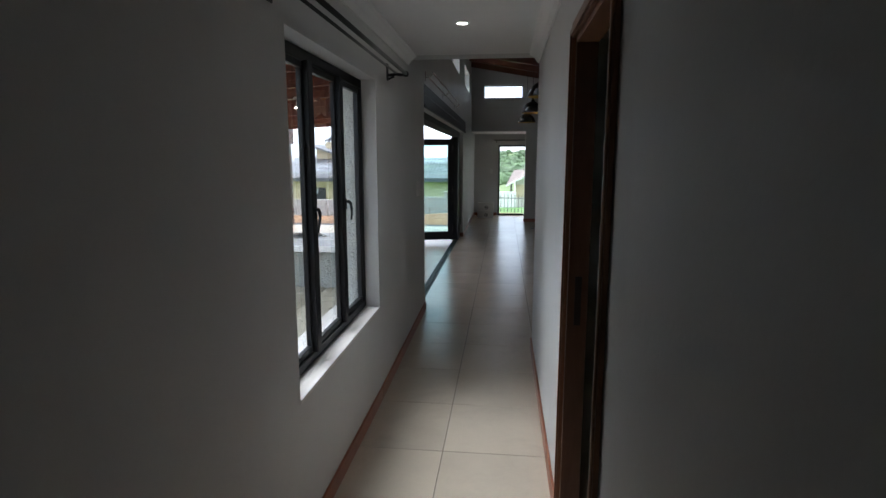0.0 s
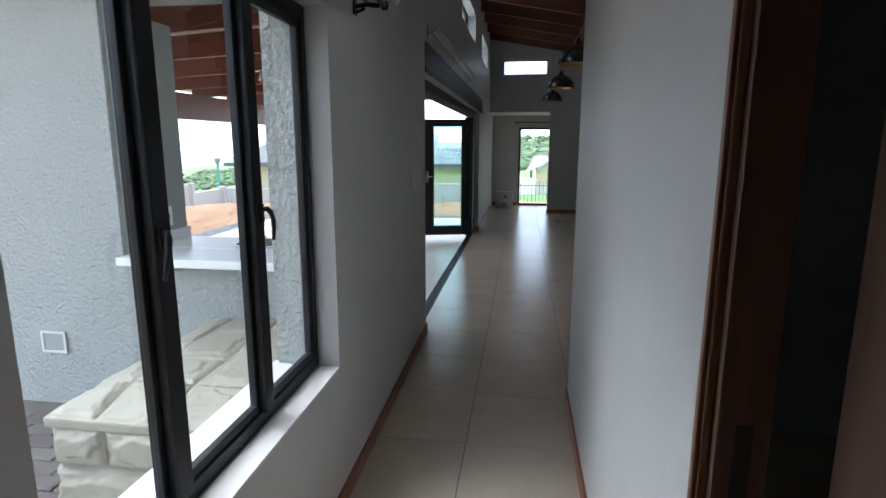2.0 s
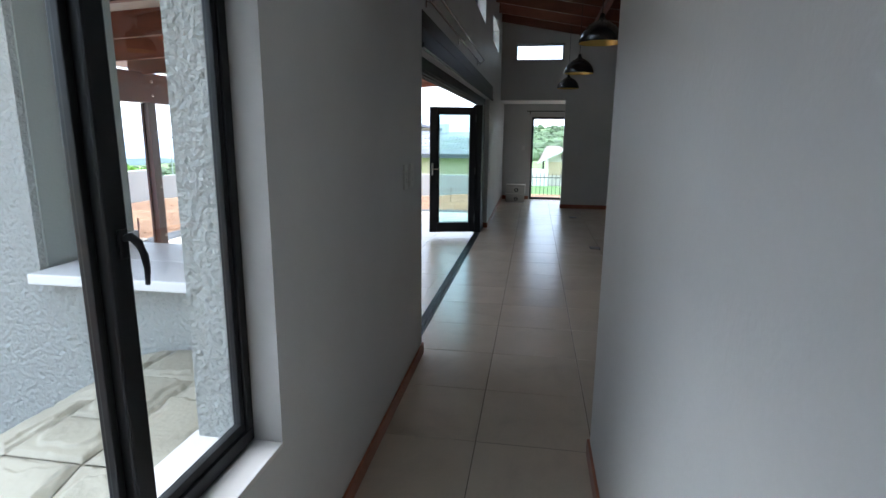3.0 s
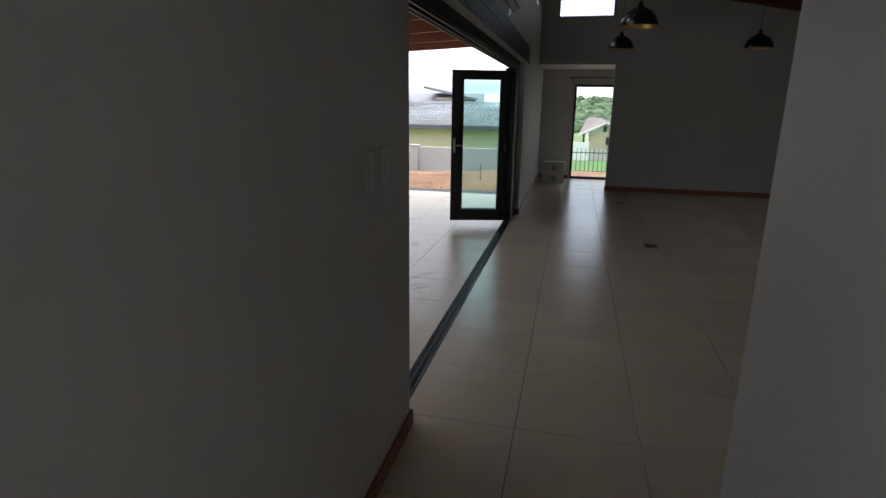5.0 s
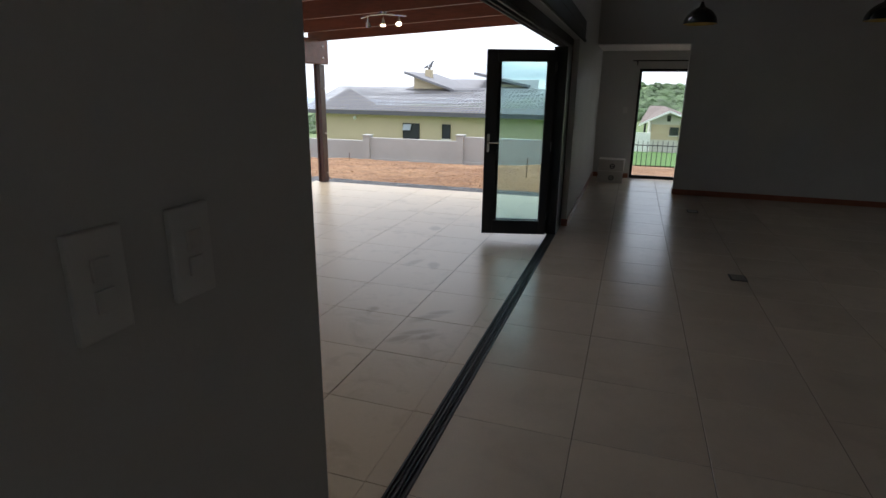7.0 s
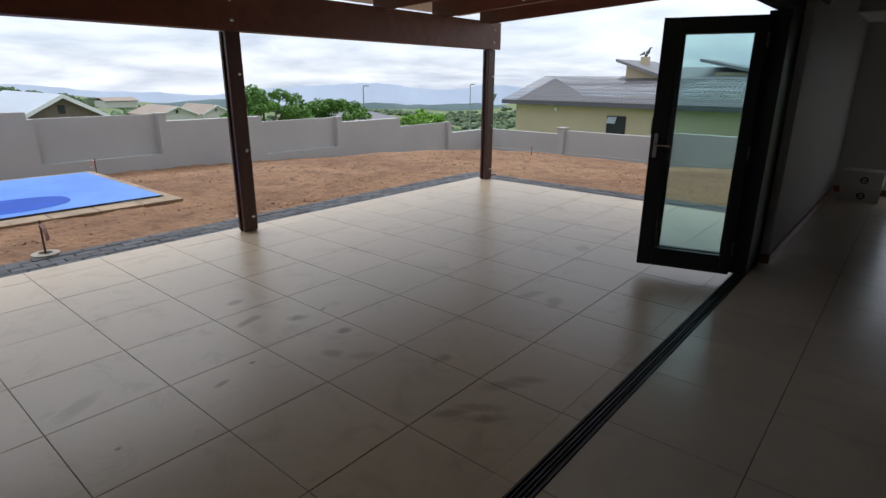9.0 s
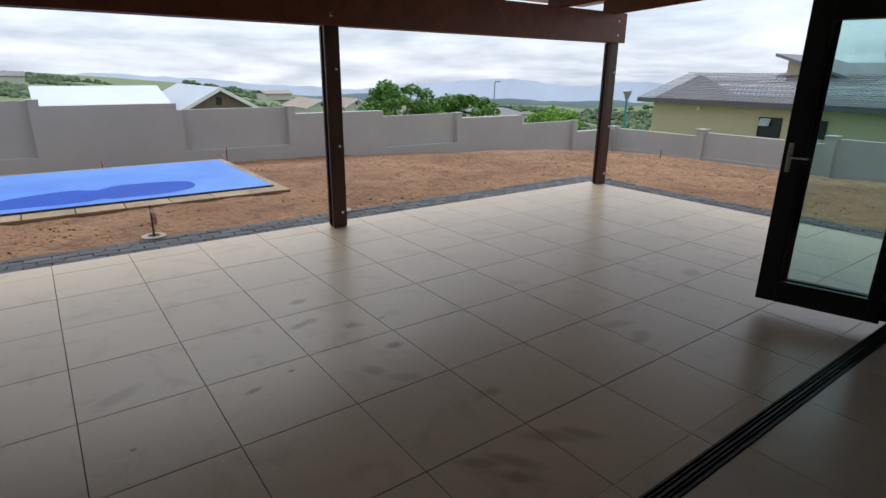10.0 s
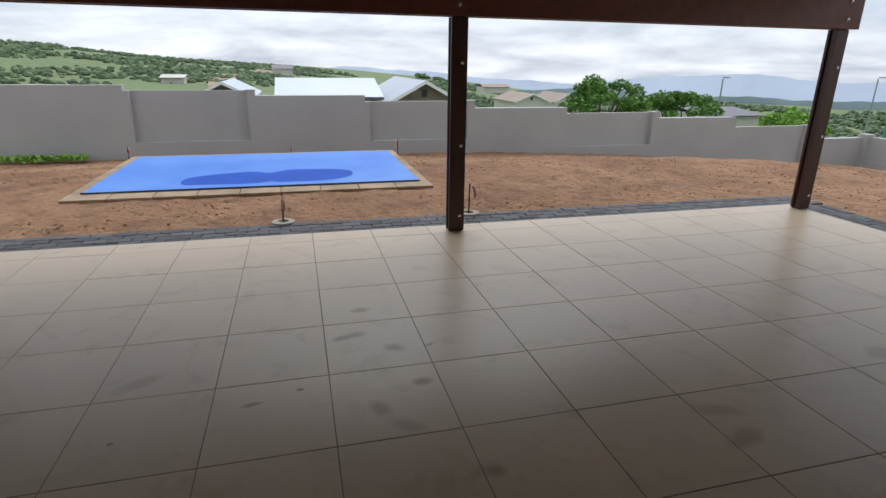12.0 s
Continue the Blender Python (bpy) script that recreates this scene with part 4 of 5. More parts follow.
def build_outdoor_kitchen():
    w = holed(bmesh.new(), "y", 4.40, 4.65, (-4.2, XLO), (-0.2, 2.55), [(-2.37, -1.22, 0.86, 2.36)])
    structure("wall_outdoor_kitchen", w, STIPPLE, "grey stippled plaster wall with a serving hatch", "wall")
    structure("wall_kitchen_side", box(bmesh.new(), -2.57, -2.37, 4.652, 5.05, TZ, 2.33), SMOOTH_OUT, "smooth grey-green side wall beside the counter", "wall")
    structure("wall_hatch_lining", box(bmesh.new(), -2.376, -2.362, 4.44, 4.655, 0.932, 2.355), SMOOTH_OUT, "smooth lining of the serving hatch", "wall")
    c = thing("counter", "white stone counter running through the serving hatch", "counter")
    part("top", box(bmesh.new(), -2.345, XLO - 0.005, 4.30, 4.655, 0.88, 0.93, 0.008), COUNTER, c)
    part("top", box(bmesh.new(), -2.365, XLO - 0.005, 4.656, 5.08, 0.88, 0.93, 0.008), COUNTER, c)
    part("upstand", box(bmesh.new(), -2.368, -2.35, 4.66, 5.06, 0.931, 1.005, 0.003), COUNTER, c)
    part("cupboard", box(bmesh.new(), -2.36, XLO - 0.005, 4.656, 5.0, TZ, 0.879), SMOOTH_OUT, c, "grey masonry base")
    sink = bmesh.new()
    lathe(sink, [(0.17, 0.002), (0.165, 0.004), (0.15, 0.003), (0.14, 0.0018)], 24, (-1.72, 4.86, 0.93))
    part("sink_rim", sink, CHROME, c, "round steel sink rim")
    bas = lathe(bmesh.new(), [(0.0005, 0.0012), (0.142, 0.0016)], 24, (-1.72, 4.86, 0.93))
    part("sink_bowl", bas, RAIL, c)
    t = thing("tap", "chrome swan-neck tap on the counter", "tap", at=(-1.66, 4.70, 0.93))
    part("spout", tube(bmesh.new(), [(0, 0, 0), (0, 0, 0.12), (-0.005, 0.02, 0.165), (-0.012, 0.06, 0.18), (-0.02, 0.10, 0.16), (-0.024, 0.11, 0.125)], 0.011, 8), CHROME, t, smooth=True)
    part("lever", tube(bmesh.new(), [(0.0, 0, 0.06), (0.05, -0.01, 0.075)], 0.007, 6), CHROME, t)
    part("collar", lathe(bmesh.new(), [(0.03, 0), (0.03, 0.008), (0.016, 0.02), (0.012, 0.04)], 14), CHROME, t)
    s = thing("wall_socket", "white plastic electrical socket on the side wall", "socket", at=(-2.37, 4.82, 1.10))
    part("plate", box(bmesh.new(), 0.0, 0.012, -0.06, 0.06, -0.065, 0.065, 0.003), PLASTIC, s)
    for dy in (-0.025, 0.025):
        part("pin_hole", box(bmesh.new(), 0.0122, 0.0135, dy - 0.007, dy + 0.007, -0.012, 0.012), DARKSLOT, s)
    v = thing("wall_vent", "grey cover plate with a pale rim on the stippled wall", "vent cover", at=(-2.90, 4.40, 0.36))
    part("plate", box(bmesh.new(), -0.085, 0.085, -0.012, 0.0, -0.07, 0.07, 0.003), SMOOTH_OUT, v)
    for e in ((-0.085, 0.085, -0.07, -0.055), (-0.085, 0.085, 0.055, 0.07), (-0.085, -0.07, -0.055, 0.055), (0.07, 0.085, -0.055, 0.055)):
        part("rim", box(bmesh.new(), e[0], e[1], -0.02, -0.0122, e[2], e[3], 0.002), SILL, v)


def rocky(bm, x0, x1, y0, y1, z0, z1, face, depth, seed, nu=12, nv=8):
    """A rock-faced block: a box whose outer face swells unevenly. face: '-x' or '-y' or '+z'."""
    def p(u, v, d):
        if face == "-y":
            return (x0 + (x1 - x0) * u, y0 - d, z0 + (z1 - z0) * v)
        if face == "-x":
            return (x0 - d, y0 + (y1 - y0) * u, z0 + (z1 - z0) * v)
        return (x0 + (x1 - x0) * u, y0 + (y1 - y0) * v, z1 + d)
    g = {}
    for i in range(nu + 1):
        for j in range(nv + 1):
            u, v = i / nu, j / nv
            wide = (y1 - y0) if face == "-x" else (x1 - x0)
            tall = (y1 - y0) if face == "+z" else (z1 - z0)
            rim = min(min(u, 1 - u) * wide, min(v, 1 - v) * tall)
            q = (u * wide * 9 + seed, v * tall * 9 + seed * 0.7, seed)
            rn = rim + 0.010 * noise.noise((q[0] * 3, q[1] * 3, seed)) - 0.002
            k = smooth01(rn / 0.016) if rim > 0 else 0.0
            ledge = smooth01((rim - 0.034 - 0.055 * noise.noise((q[0] * 0.7, q[1] * 0.7, seed + 4)) - 0.016 * noise.noise((q[0] * 2.6, q[1] * 2.6, seed + 6))) / 0.010)
            d = depth * k * (0.50 + 0.40 * ledge + 0.10 * noise.noise((q[0] * 0.6, q[1] * 0.6, seed + 8)) + 0.05 * noise.noise((q[0] * 4, q[1] * 4, seed)))
            g[i, j] = bm.verts.new(p(u, v, d))
    for i in range(nu):
        for j in range(nv):
            bm.faces.new((g[i, j], g[i + 1, j], g[i + 1, j + 1], g[i, j + 1]))
    return bm


def build_pump_box():
    b = thing("pool_pump_box", "cream moulded stone-look pump box with a slab-patterned lid", "pump box")
    x0, x1, y0, y1, zt = -1.875, -1.10, 3.285, 4.385, 0.48
    part("shell", box(bmesh.new(), x0 + 0.012, x1, y0 + 0.012, y1, TZ, zt - 0.01, 0.006), STONE, b)
    for row, cuts in enumerate(((0.0, 0.30, 1.0), (0.0, 0.62, 1.0), (0.0, 0.30, 1.0))):
        za, zb = TZ + 0.005 + row * 0.178, TZ + 0.005 + row * 0.178 + 0.168
        for a, c in zip(cuts, cuts[1:]):
            bm = rocky(bmesh.new(), x0 + (x1 - x0) * a + 0.006, x0 + (x1 - x0) * c - 0.006, y0 + 0.008, y0, za, zb, "-y", 0.055, 3.1 * row + 7 * a + 1, 40, 18)
            part("block", bm, STONE, b, smooth=True)
        for a, c in ((0.0, 0.28), (0.28, 0.66), (0.66, 1.0)):
            bm = rocky(bmesh.new(), x0 + 0.008, x0, y0 + (y1 - y0) * a + 0.006, y0 + (y1 - y0) * c - 0.006, za, zb, "-x", 0.045, 5.3 * row + 9 * a + 2, 34, 16)
            part("block", bm, STONE, b, smooth=True)
    lid = part("lid", box(bmesh.new(), x0 - 0.015, x1, y0 - 0.02, y1, zt - 0.009, zt + 0.035, 0.01), STONE, b)
    # slabs of the lid: a flat middle, falling sides
    cols = ((x0 - 0.012, x0 + 0.20), (x0 + 0.206, x0 + 0.48), (x0 + 0.486, x1 - 0.004))
    rows = (((y0 - 0.016, y0 + 0.22), (y0 + 0.226, y0 + 0.60), (y0 + 0.606, y1 - 0.004)),
            ((y0 - 0.016, y0 + 0.22), (y0 + 0.226, y0 + 0.47), (y0 + 0.476, y0 + 0.80), (y0 + 0.806, y1 - 0.004)),
            ((y0 - 0.016, y0 + 0.22), (y0 + 0.226, y0 + 0.66), (y0 + 0.666, y1 - 0.004)))
    for i, (a, c) in enumerate(cols):
        for j, (d, e) in enumerate(rows[i]):
            bm = rocky(bmesh.new(), a, c, d, e, zt, zt + 0.03, "+z", 0.026, 2.3 * i + 4.1 * j + 0.7, 34, 40)
            for v in bm.verts:
                v.co.z += 0.065 * min(1.0, max(0.0, (v.co.y - y0 + 0.02) / 0.24), max(0.0, (v.co.x - x0 + 0.02) / 0.22))
            part("slab", bm, STONE, lid, smooth=True)


def build_pool():
    p = thing("swimming_pool", "rectangular pool under a blue cover with sandstone coping", "swimming pool")
    x0, x1, y0, y1, z = -10.75, -7.40, 4.95, 9.50, -0.04
    part("shell", box(bmesh.new(), x0 + 0.3, x1 - 0.3, y0 + 0.3, y1 - 0.3, -0.9, -0.25), CONCRETE, p)
    w = 0.34
    n = 9
    for k in range(n):
        ya, yb = y0 + (y1 - y0) * k / n + 0.004, y0 + (y1 - y0) * (k + 1) / n - 0.004
        for a, c in ((x1 - w, x1), (x0, x0 + w)):
            part("coping", box(bmesh.new(), a, c, ya, yb, -0.13, z, 0.01), COPING, p)
    for k in range(6):
        xa, xb = x0 + w + (x1 - x0 - 2 * w) * k / 6 + 0.004, x0 + w + (x1 - x0 - 2 * w) * (k + 1) / 6 - 0.004
        for a, c in ((y0 + 0.004, y0 + 0.24), (y1 - 0.24, y1 - 0.004)):
            part("coping", box(bmesh.new(), xa, xb, a, c, -0.13, z, 0.01), COPING, p)
    # the cover, sagging in the middle
    bm = bmesh.new()
    nx, ny = 30, 44
    g = {}
    ca, cb, cc, cd = x0 + 0.16, x1 - 0.30, y0 + 0.15, y1 - 0.13
    for i in range(nx + 1):
        for j in range(ny + 1):
            u, v = i / nx, j / ny
            x, y = ca + (cb - ca) * u, cc + (cd - cc) * v
            inside = smooth01(min(u, 1 - u) * 5) * smooth01(min(v, 1 - v) * 7)
            g[i, j] = bm.verts.new((x, y, -0.028 - 0.04 * inside + 0.006 * noise.noise((x * 1.7, y * 1.7, 0))))
    for i in range(nx):
        for j in range(ny):
            bm.faces.new((g[i, j], g[i + 1, j], g[i + 1, j + 1], g[i, j + 1]))
    cover = part("cover", bm, COVER, p, "blue plastic pool cover", smooth=True)
    part("batten", tube(bmesh.new(), [(cb - 0.01, cc, -0.024), (cb - 0.01, cd, -0.024)], 0.008, 6), DARKSLOT, p)
    bm = bmesh.new()
    ring = []
    for k in range(72):
        a = k / 72 * math.tau
        c = math.cos(a)
        waist = 1 - 0.42 * math.exp(-((c + 0.02) / 0.13) ** 2)
        ring.append(bm.verts.new((-8.55 - 0.12 * c + 0.52 * waist * math.copysign(abs(math.sin(a)) ** 0.7, math.sin(a)), 7.32 + 1.2 * c, -0.061)))
    bm.faces.new(ring)
    part("puddle", bm, PUDDLE, cover, "dark standing water on the cover")
    # marker stakes with tape
    for k, (x, y, h, tape, a) in enumerate(((-5.98, 7.53, 0.34, 1, 10), (-5.93, 9.55, 0.36, 1, 120), (-10.9, 9.62, 0.42, 1, 200), (-11.2, 7.6, 0.3, 1, 160), (-10.85, 4.86, 0.38, 1, 180), (-8.4, 3.92, 0.36, 1, 20), (-7.3, 18.2, 0.22, 0, 0), (-2.1, 15.9, 0.40, 0, 40))):
        zg = plot_height(x, y)
        s = thing("marker_stake", "thin rusty marker stake in soil" + (" with striped tape" if tape else ""), "stake", "garden stakes", at=(x, y, zg))
        part("rod", tube(bmesh.new(), [(0, 0, -0.05), (0.004, 0.003, h)], 0.009, 6), RUST, s)
        if k < 2:
            part("collar", lathe(bmesh.new(), [(0.12, 0.0), (0.115, 0.03), (0.06, 0.035), (0.05, 0.01)], 16), CONCRETE, s, "concrete collar")
        if tape:
            bm = bmesh.new()
            c, sn = math.cos(radians(a)), math.sin(radians(a))
            pts = [(0.0, h - 0.03), (0.04, h - 0.02), (0.075, h - 0.06), (0.10, h - 0.13), (0.09, h - 0.17)]
            r = [[bm.verts.new((d * c, d * sn + o, zz - abs(o) * 0.5)) for o in (-0.017, 0.017)] for d, zz in pts]
            for r0, r1 in zip(r, r[1:]):
                bm.faces.new((r0[0], r0[1], r1[1], r1[0]))
            t = part("tape", bm, TAPE, s, "red and white tape")
            t.modifiers.new("thickness", "SOLIDIFY").thickness = 0.0015


def build_boundary():
    w = thing("wall_boundary_west", "long grey plastered boundary wall stepping down with recessed panels", "boundary wall", kind="structure")
    ys = [-5.5, -2.9, -0.6, 2.0, 4.36, 6.91, 9.26, 11.86, 14.27, 16.91, 19.35, 22.0, 24.0]
    tops = [1.45, 1.32, 1.18, 1.06, 0.95, 0.85, 0.71, 0.55, 0.40, 0.26, -0.02, -0.39]
    for k in range(len(ys) - 1):
        a, b, top = ys[k], ys[k + 1], tops[k]
        zb = min(plot_height(-13, a), plot_height(-13, b)) - 0.35
        bm = bmesh.new()
        if k % 2 == 0:
            rec = zb + 0.69 if top - zb > 1.2 else zb + 0.53
            box(bm, -13.26, -13.15, a, b, zb, top)
            box(bm, -13.1495, -13.0, a, b, zb, rec)
            box(bm, -13.1495, -13.0, b - 0.17, b, rec, top)
            box(bm, -13.1495, -13.0, a, a + 0.10, rec, top)
        else:
            box(bm, -13.26, -13.0, a, b, zb, top)
        part("wall_bay", bm, BWALL, w)
        if k % 2 == 0:
            part("pier_cap", box(bmesh.new(), -13.27, -12.99, b - 0.19, b + 0.01, top + 0.001, top + 0.022), BWALL, w)
    n = thing("wall_boundary_north", "low grey plastered boundary wall with piers and a plinth", "boundary wall", kind="structure")
    xs = [-13.0, -9.62, -5.95, -2.4]
    for k in range(3):
        a, b = xs[k], xs[k + 1]
        top = (-0.35, -0.22, -0.06)[k]
        part("wall_bay", box(bmesh.new(), a, b, 24.0, 24.18, -2.2, top), BWALL, n)
        part("plinth", box(bmesh.new(), a, b, 23.95, 23.999, -2.2, -1.03 + 0.05 * k), BWALL, n)
        part("pier", box(bmesh.new(), b - 0.13, b + 0.13, 23.90, 24.22, -2.0, top + 0.2, 0.006), BWALL, n)
        part("pier_cap", box(bmesh.new(), b - 0.16, b + 0.16, 23.87, 24.25, top + 0.201, top + 0.235, 0.006), BWALL, n)
    part("pier", box(bmesh.new(), -13.15, -12.85, 23.90, 24.2, -2.0, -0.28, 0.006), BWALL, n)
    for x in (-11.3, -10.85):
        part("weep_hole", box(bmesh.new(), x - 0.13, x + 0.13, 23.94, 23.9485, -1.3, -1.1), DARKSLOT, n)
    f = thing("garden_fence", "thin dark steel palisade fence along the lawn", "fence")
    for k in range(62):
        x = -2.2 + 0.15 * k
        part("picket", tube(bmesh.new(), [(x, 24.0, -1.0), (x, 24.0, 0.03), (x, 24.0, 0.08)], [0.012, 0.012, 0.003], 6), RAIL, f)
    for z in (-0.85, -0.10):
        part("rail", box(bmesh.new(), -2.27, 7.1, 24.014, 24.03, z, z + 0.03), RAIL, f)
    lawn = bmesh.new()
    vs = []
    for i in range(21):
        row = []
        for j in range(13):
            x, y = -9 + 24 * i / 20, 24.5 + 28 * j / 12
            row.append(lawn.verts.new((x, y, land_height(x, y) + 0.05)))
        vs.append(row)
    for i in range(20):
        for j in range(12):
            lawn.faces.new((vs[i][j], vs[i + 1][j], vs[i + 1][j + 1], vs[i][j + 1]))
    structure("lawn", lawn, GRASS, "bright green mown lawn beyond the fence", "lawn")


# ---- neighbours ----
def tiled_roof(x0, x1, ya, za, yb, zb, period=0.19, course=0.24):
    """One roof slope of wavy tiles from the eave (ya, za) to the ridge (yb, zb)."""
    bm = bmesh.new()
    length = math.hypot(yb - ya, zb - za)
    rows = max(2, int(length / course))
    seg = 4
    n = int((x1 - x0) / period) * seg
    for r in range(rows):
        ring = []
        for f, lift in ((r / rows, 0.03), ((r + 1.08) / rows, 0.0)):
            f = min(f, 1.0)
            line = []
            for i in range(n + 1):
                x = x0 + (x1 - x0) * i / n
                wave = 0.014 * math.sin(math.tau * i / seg)
                line.append(bm.verts.new((x, ya + (yb - ya) * f, za + (zb - za) * f + lift + wave)))
            ring.append(line)
        for i in range(n):
            bm.faces.new((ring[0][i], ring[0][i + 1], ring[1][i + 1], ring[1][i]))
    return bm


def plain_slope(bm, quad, t=0.1):
    top = [bm.verts.new(p) for p in quad]
    low = [bm.verts.new((p[0], p[1], p[2] - t)) for p in quad]
    bm.faces.new(top), bm.faces.new(low)
    for k in range(4):
        bm.faces.new((top[k], top[(k + 1) % 4], low[(k + 1) % 4], low[k]))
    return bm


def house_window(parent, x0, x1, y, z0, z1, open_light=False):
    w = part("window", box(bmesh.new(), x0, x1, y - 0.03, y - 0.002, z0, z1), WINDOW_DARK, parent, "dark framed window")
    f = bmesh.new()
    for e in ((x0 - 0.03, x1 + 0.03, z0 - 0.04, z0), (x0 - 0.03, x1 + 0.03, z1, z1 + 0.04), (x0 - 0.03, x0, z0, z1), (x1, x1 + 0.03, z0, z1)):
        box(f, e[0], e[1], y - 0.06, y - 0.001, e[2], e[3])
    part("frame", f, ALU, w)
    part("sill", box(bmesh.new(), x0 - 0.08, x1 + 0.08, y - 0.10, y - 0.001, z0 - 0.10, z0 - 0.041), HOUSE_PALE, w)
    if open_light:
        ol = part("open_light", box(bmesh.new(), 0, (x1 - x0) * 0.5, -0.03, 0.0, -0.32, 0.0), SHEET, w)
        ol.matrix_basis = pose(x0 + 0.02, y - 0.035, z1 - 0.02, -35, 0, 0)


def build_neighbour():
    h = thing("neighbour_house", "cream plastered neighbour house with a grey tiled roof", "house")
    x0, x1, y0, y1, eave, ridge = -15.45, -2.7, 30.0, 37.0, 0.57, 1.64
    part("wall", box(bmesh.new(), x0, x1, y0, y1, -3.4, eave - 0.02), HOUSE_WALL, h)
    for x in (x0, x1 - 0.2):
        gb = bmesh.new()
        a = [gb.verts.new((x + dx, yy, zz)) for dx in (0, 0.2) for yy, zz in ((y0, eave - 0.019), (y1, eave - 0.019), (33.5, ridge - 0.12))]
        gb.faces.new(a[:3]), gb.faces.new(a[3:])
        for k in range(3):
            gb.faces.new((a[k], a[(k + 1) % 3], a[3 + (k + 1) % 3], a[3 + k]))
        part("gable_wall", gb, HOUSE_WALL, h)
    roof = part("roof", tiled_roof(x0 - 0.5, x1 + 0.4, y0 - 0.55, eave - 0.04, 33.5, ridge), ROOF_GREY, h, "grey concrete roof tiles")
    tagged(roof, kind="stuff")
    roof = part("roof", tiled_roof(x0 - 0.5, x1 + 0.4, y1 + 0.55, eave - 0.04, 33.5, ridge), ROOF_GREY, h)
    tagged(roof, kind="stuff")
    part("fascia", box(bmesh.new(), x0 - 0.5, x1 + 0.4, y0 - 0.56, y0 - 0.52, eave - 0.22, eave - 0.03), FASCIA, h, "dark gutter board")
    part("soffit", box(bmesh.new(), x0 - 0.5, x1 + 0.4, y0 - 0.519, y0 - 0.001, eave - 0.14, eave - 0.11), HOUSE_PALE, h)
    house_window(h, -10.62, -9.83, y0, -0.74, -0.06, True)
    house_window(h, -8.62, -8.28, y0, -0.64, -0.06)
    part("wall_light", lathe(bmesh.new(), [(0.0005, 0.1), (0.07, 0.07), (0.09, 0), (0.07, -0.07), (0.0005, -0.1)], 10, (-13.2, y0 - 0.05, 0.16)), PLASTIC, h)
    # raised clerestory part with a single pitch, and the chimney
    up = bmesh.new()
    q = [(-11.35, 1.3), (-9.3, 1.3), (-9.3, 1.5), (-11.35, 2.2)]
    fr = [[up.verts.new((x, y, z)) for x, z in q] for y in (33.2, 37.5)]
    up.faces.new(fr[0]), up.faces.new(fr[1])
    for k in range(4):
        up.faces.new((fr[0][k], fr[0][(k + 1) % 4], fr[1][(k + 1) % 4], fr[1][k]))
    part("clerestory", up, HOUSE_WALL, h)
    part("roof", plain_slope(bmesh.new(), [(-11.75, 32.8, 2.44), (-8.95, 32.8, 1.54), (-8.95, 38, 1.54), (-11.75, 38, 2.44)], 0.12), ROOF_GREY, h)
    part("roof", plain_slope(bmesh.new(), [(-12.8, 35.6, 1.55), (-5.2, 35.6, 1.55), (-5.6, 38.5, 2.15), (-12.4, 38.5, 2.15)], 0.1), ROOF_GREY, h)
    part("roof", plain_slope(bmesh.new(), [(-8.85, 36.0, 2.5), (-5.8, 36.0, 1.85), (-5.8, 39, 1.85), (-8.85, 39, 2.5)], 0.14), ROOF_GREY, h)
    part("clerestory", box(bmesh.new(), -8.2, -6.0, 36.4, 38.6, 1.5, 1.86), HOUSE_WALL, h)
    ch = part("chimney", box(bmesh.new(), -11.2, -10.84, 34.45, 34.8, 2.0, 2.58, 0.01), HOUSE_WALL, h)
    cw = bmesh.new()
    tube(cw, [(-11.02, 34.65, 2.58), (-11.02, 34.65, 2.68), (-10.97, 34.65, 2.76), (-10.90, 34.65, 2.84), (-10.84, 34.65, 2.99), (-10.74, 34.65, 3.01)], [0.06, 0.09, 0.11, 0.07, 0.04, 0.02], 8)
    tube(cw, [(-11.1, 34.65, 2.76), (-11.34, 34.65, 2.65)], [0.08, 0.02], 6)
    part("cowl", cw, FASCIA, ch, "dark chimney cowl")

    g = thing("garden_house", "pale gabled house with a brown tiled roof across the lawn", "house")
    ya, yb, zb = 45.0, 54.0, -3.0
    ax, ex, wx = 2.05, 0.2, 4.3
    wl = bmesh.new()
    pr = [(1.0, zb), (3.9, zb), (3.9, -0.42), (ax, 0.28), (1.0, -0.22)]
    r = [[wl.verts.new((x, y, z)) for x, z in pr] for y in (ya, yb)]
    wl.faces.new(r[0]), wl.faces.new(r[1])
    for k in range(5):
        wl.faces.new((r[0][k], r[0][(k + 1) % 5], r[1][(k + 1) % 5], r[1][k]))
    part("wall", wl, HOUSE_PALE, g)
    part("roof", plain_slope(bmesh.new(), [(ex, ya - 0.6, -0.50), (ax, ya - 0.6, 0.40), (ax, yb, 0.50), (1.0, yb, 0.50)], 0.12), ROOF_DULL, g)
    part("roof", plain_slope(bmesh.new(), [(wx, ya - 0.6, -0.50), (ax + 0.01, ya - 0.6, 0.40), (ax + 0.01, yb, 0.50), (wx, yb, -0.3)], 0.12), ROOF_DULL, g)
    for a, b in (((ex, -0.50), (ax, 0.40)), ((wx, -0.50), (ax + 0.02, 0.40))):
        part("barge_board", plain_slope(bmesh.new(), [(a[0], ya - 0.68, a[1] + 0.03), (b[0], ya - 0.68, b[1] + 0.03), (b[0], ya - 0.61, b[1] + 0.03), (a[0], ya - 0.61, a[1] + 0.03)], 0.14), PLASTIC, g, "white verge board")
    part("wall_panel", box(bmesh.new(), 1.0, 3.2, ya - 0.02, ya - 0.002, -1.5, -0.5), HOUSE_WALL, g)
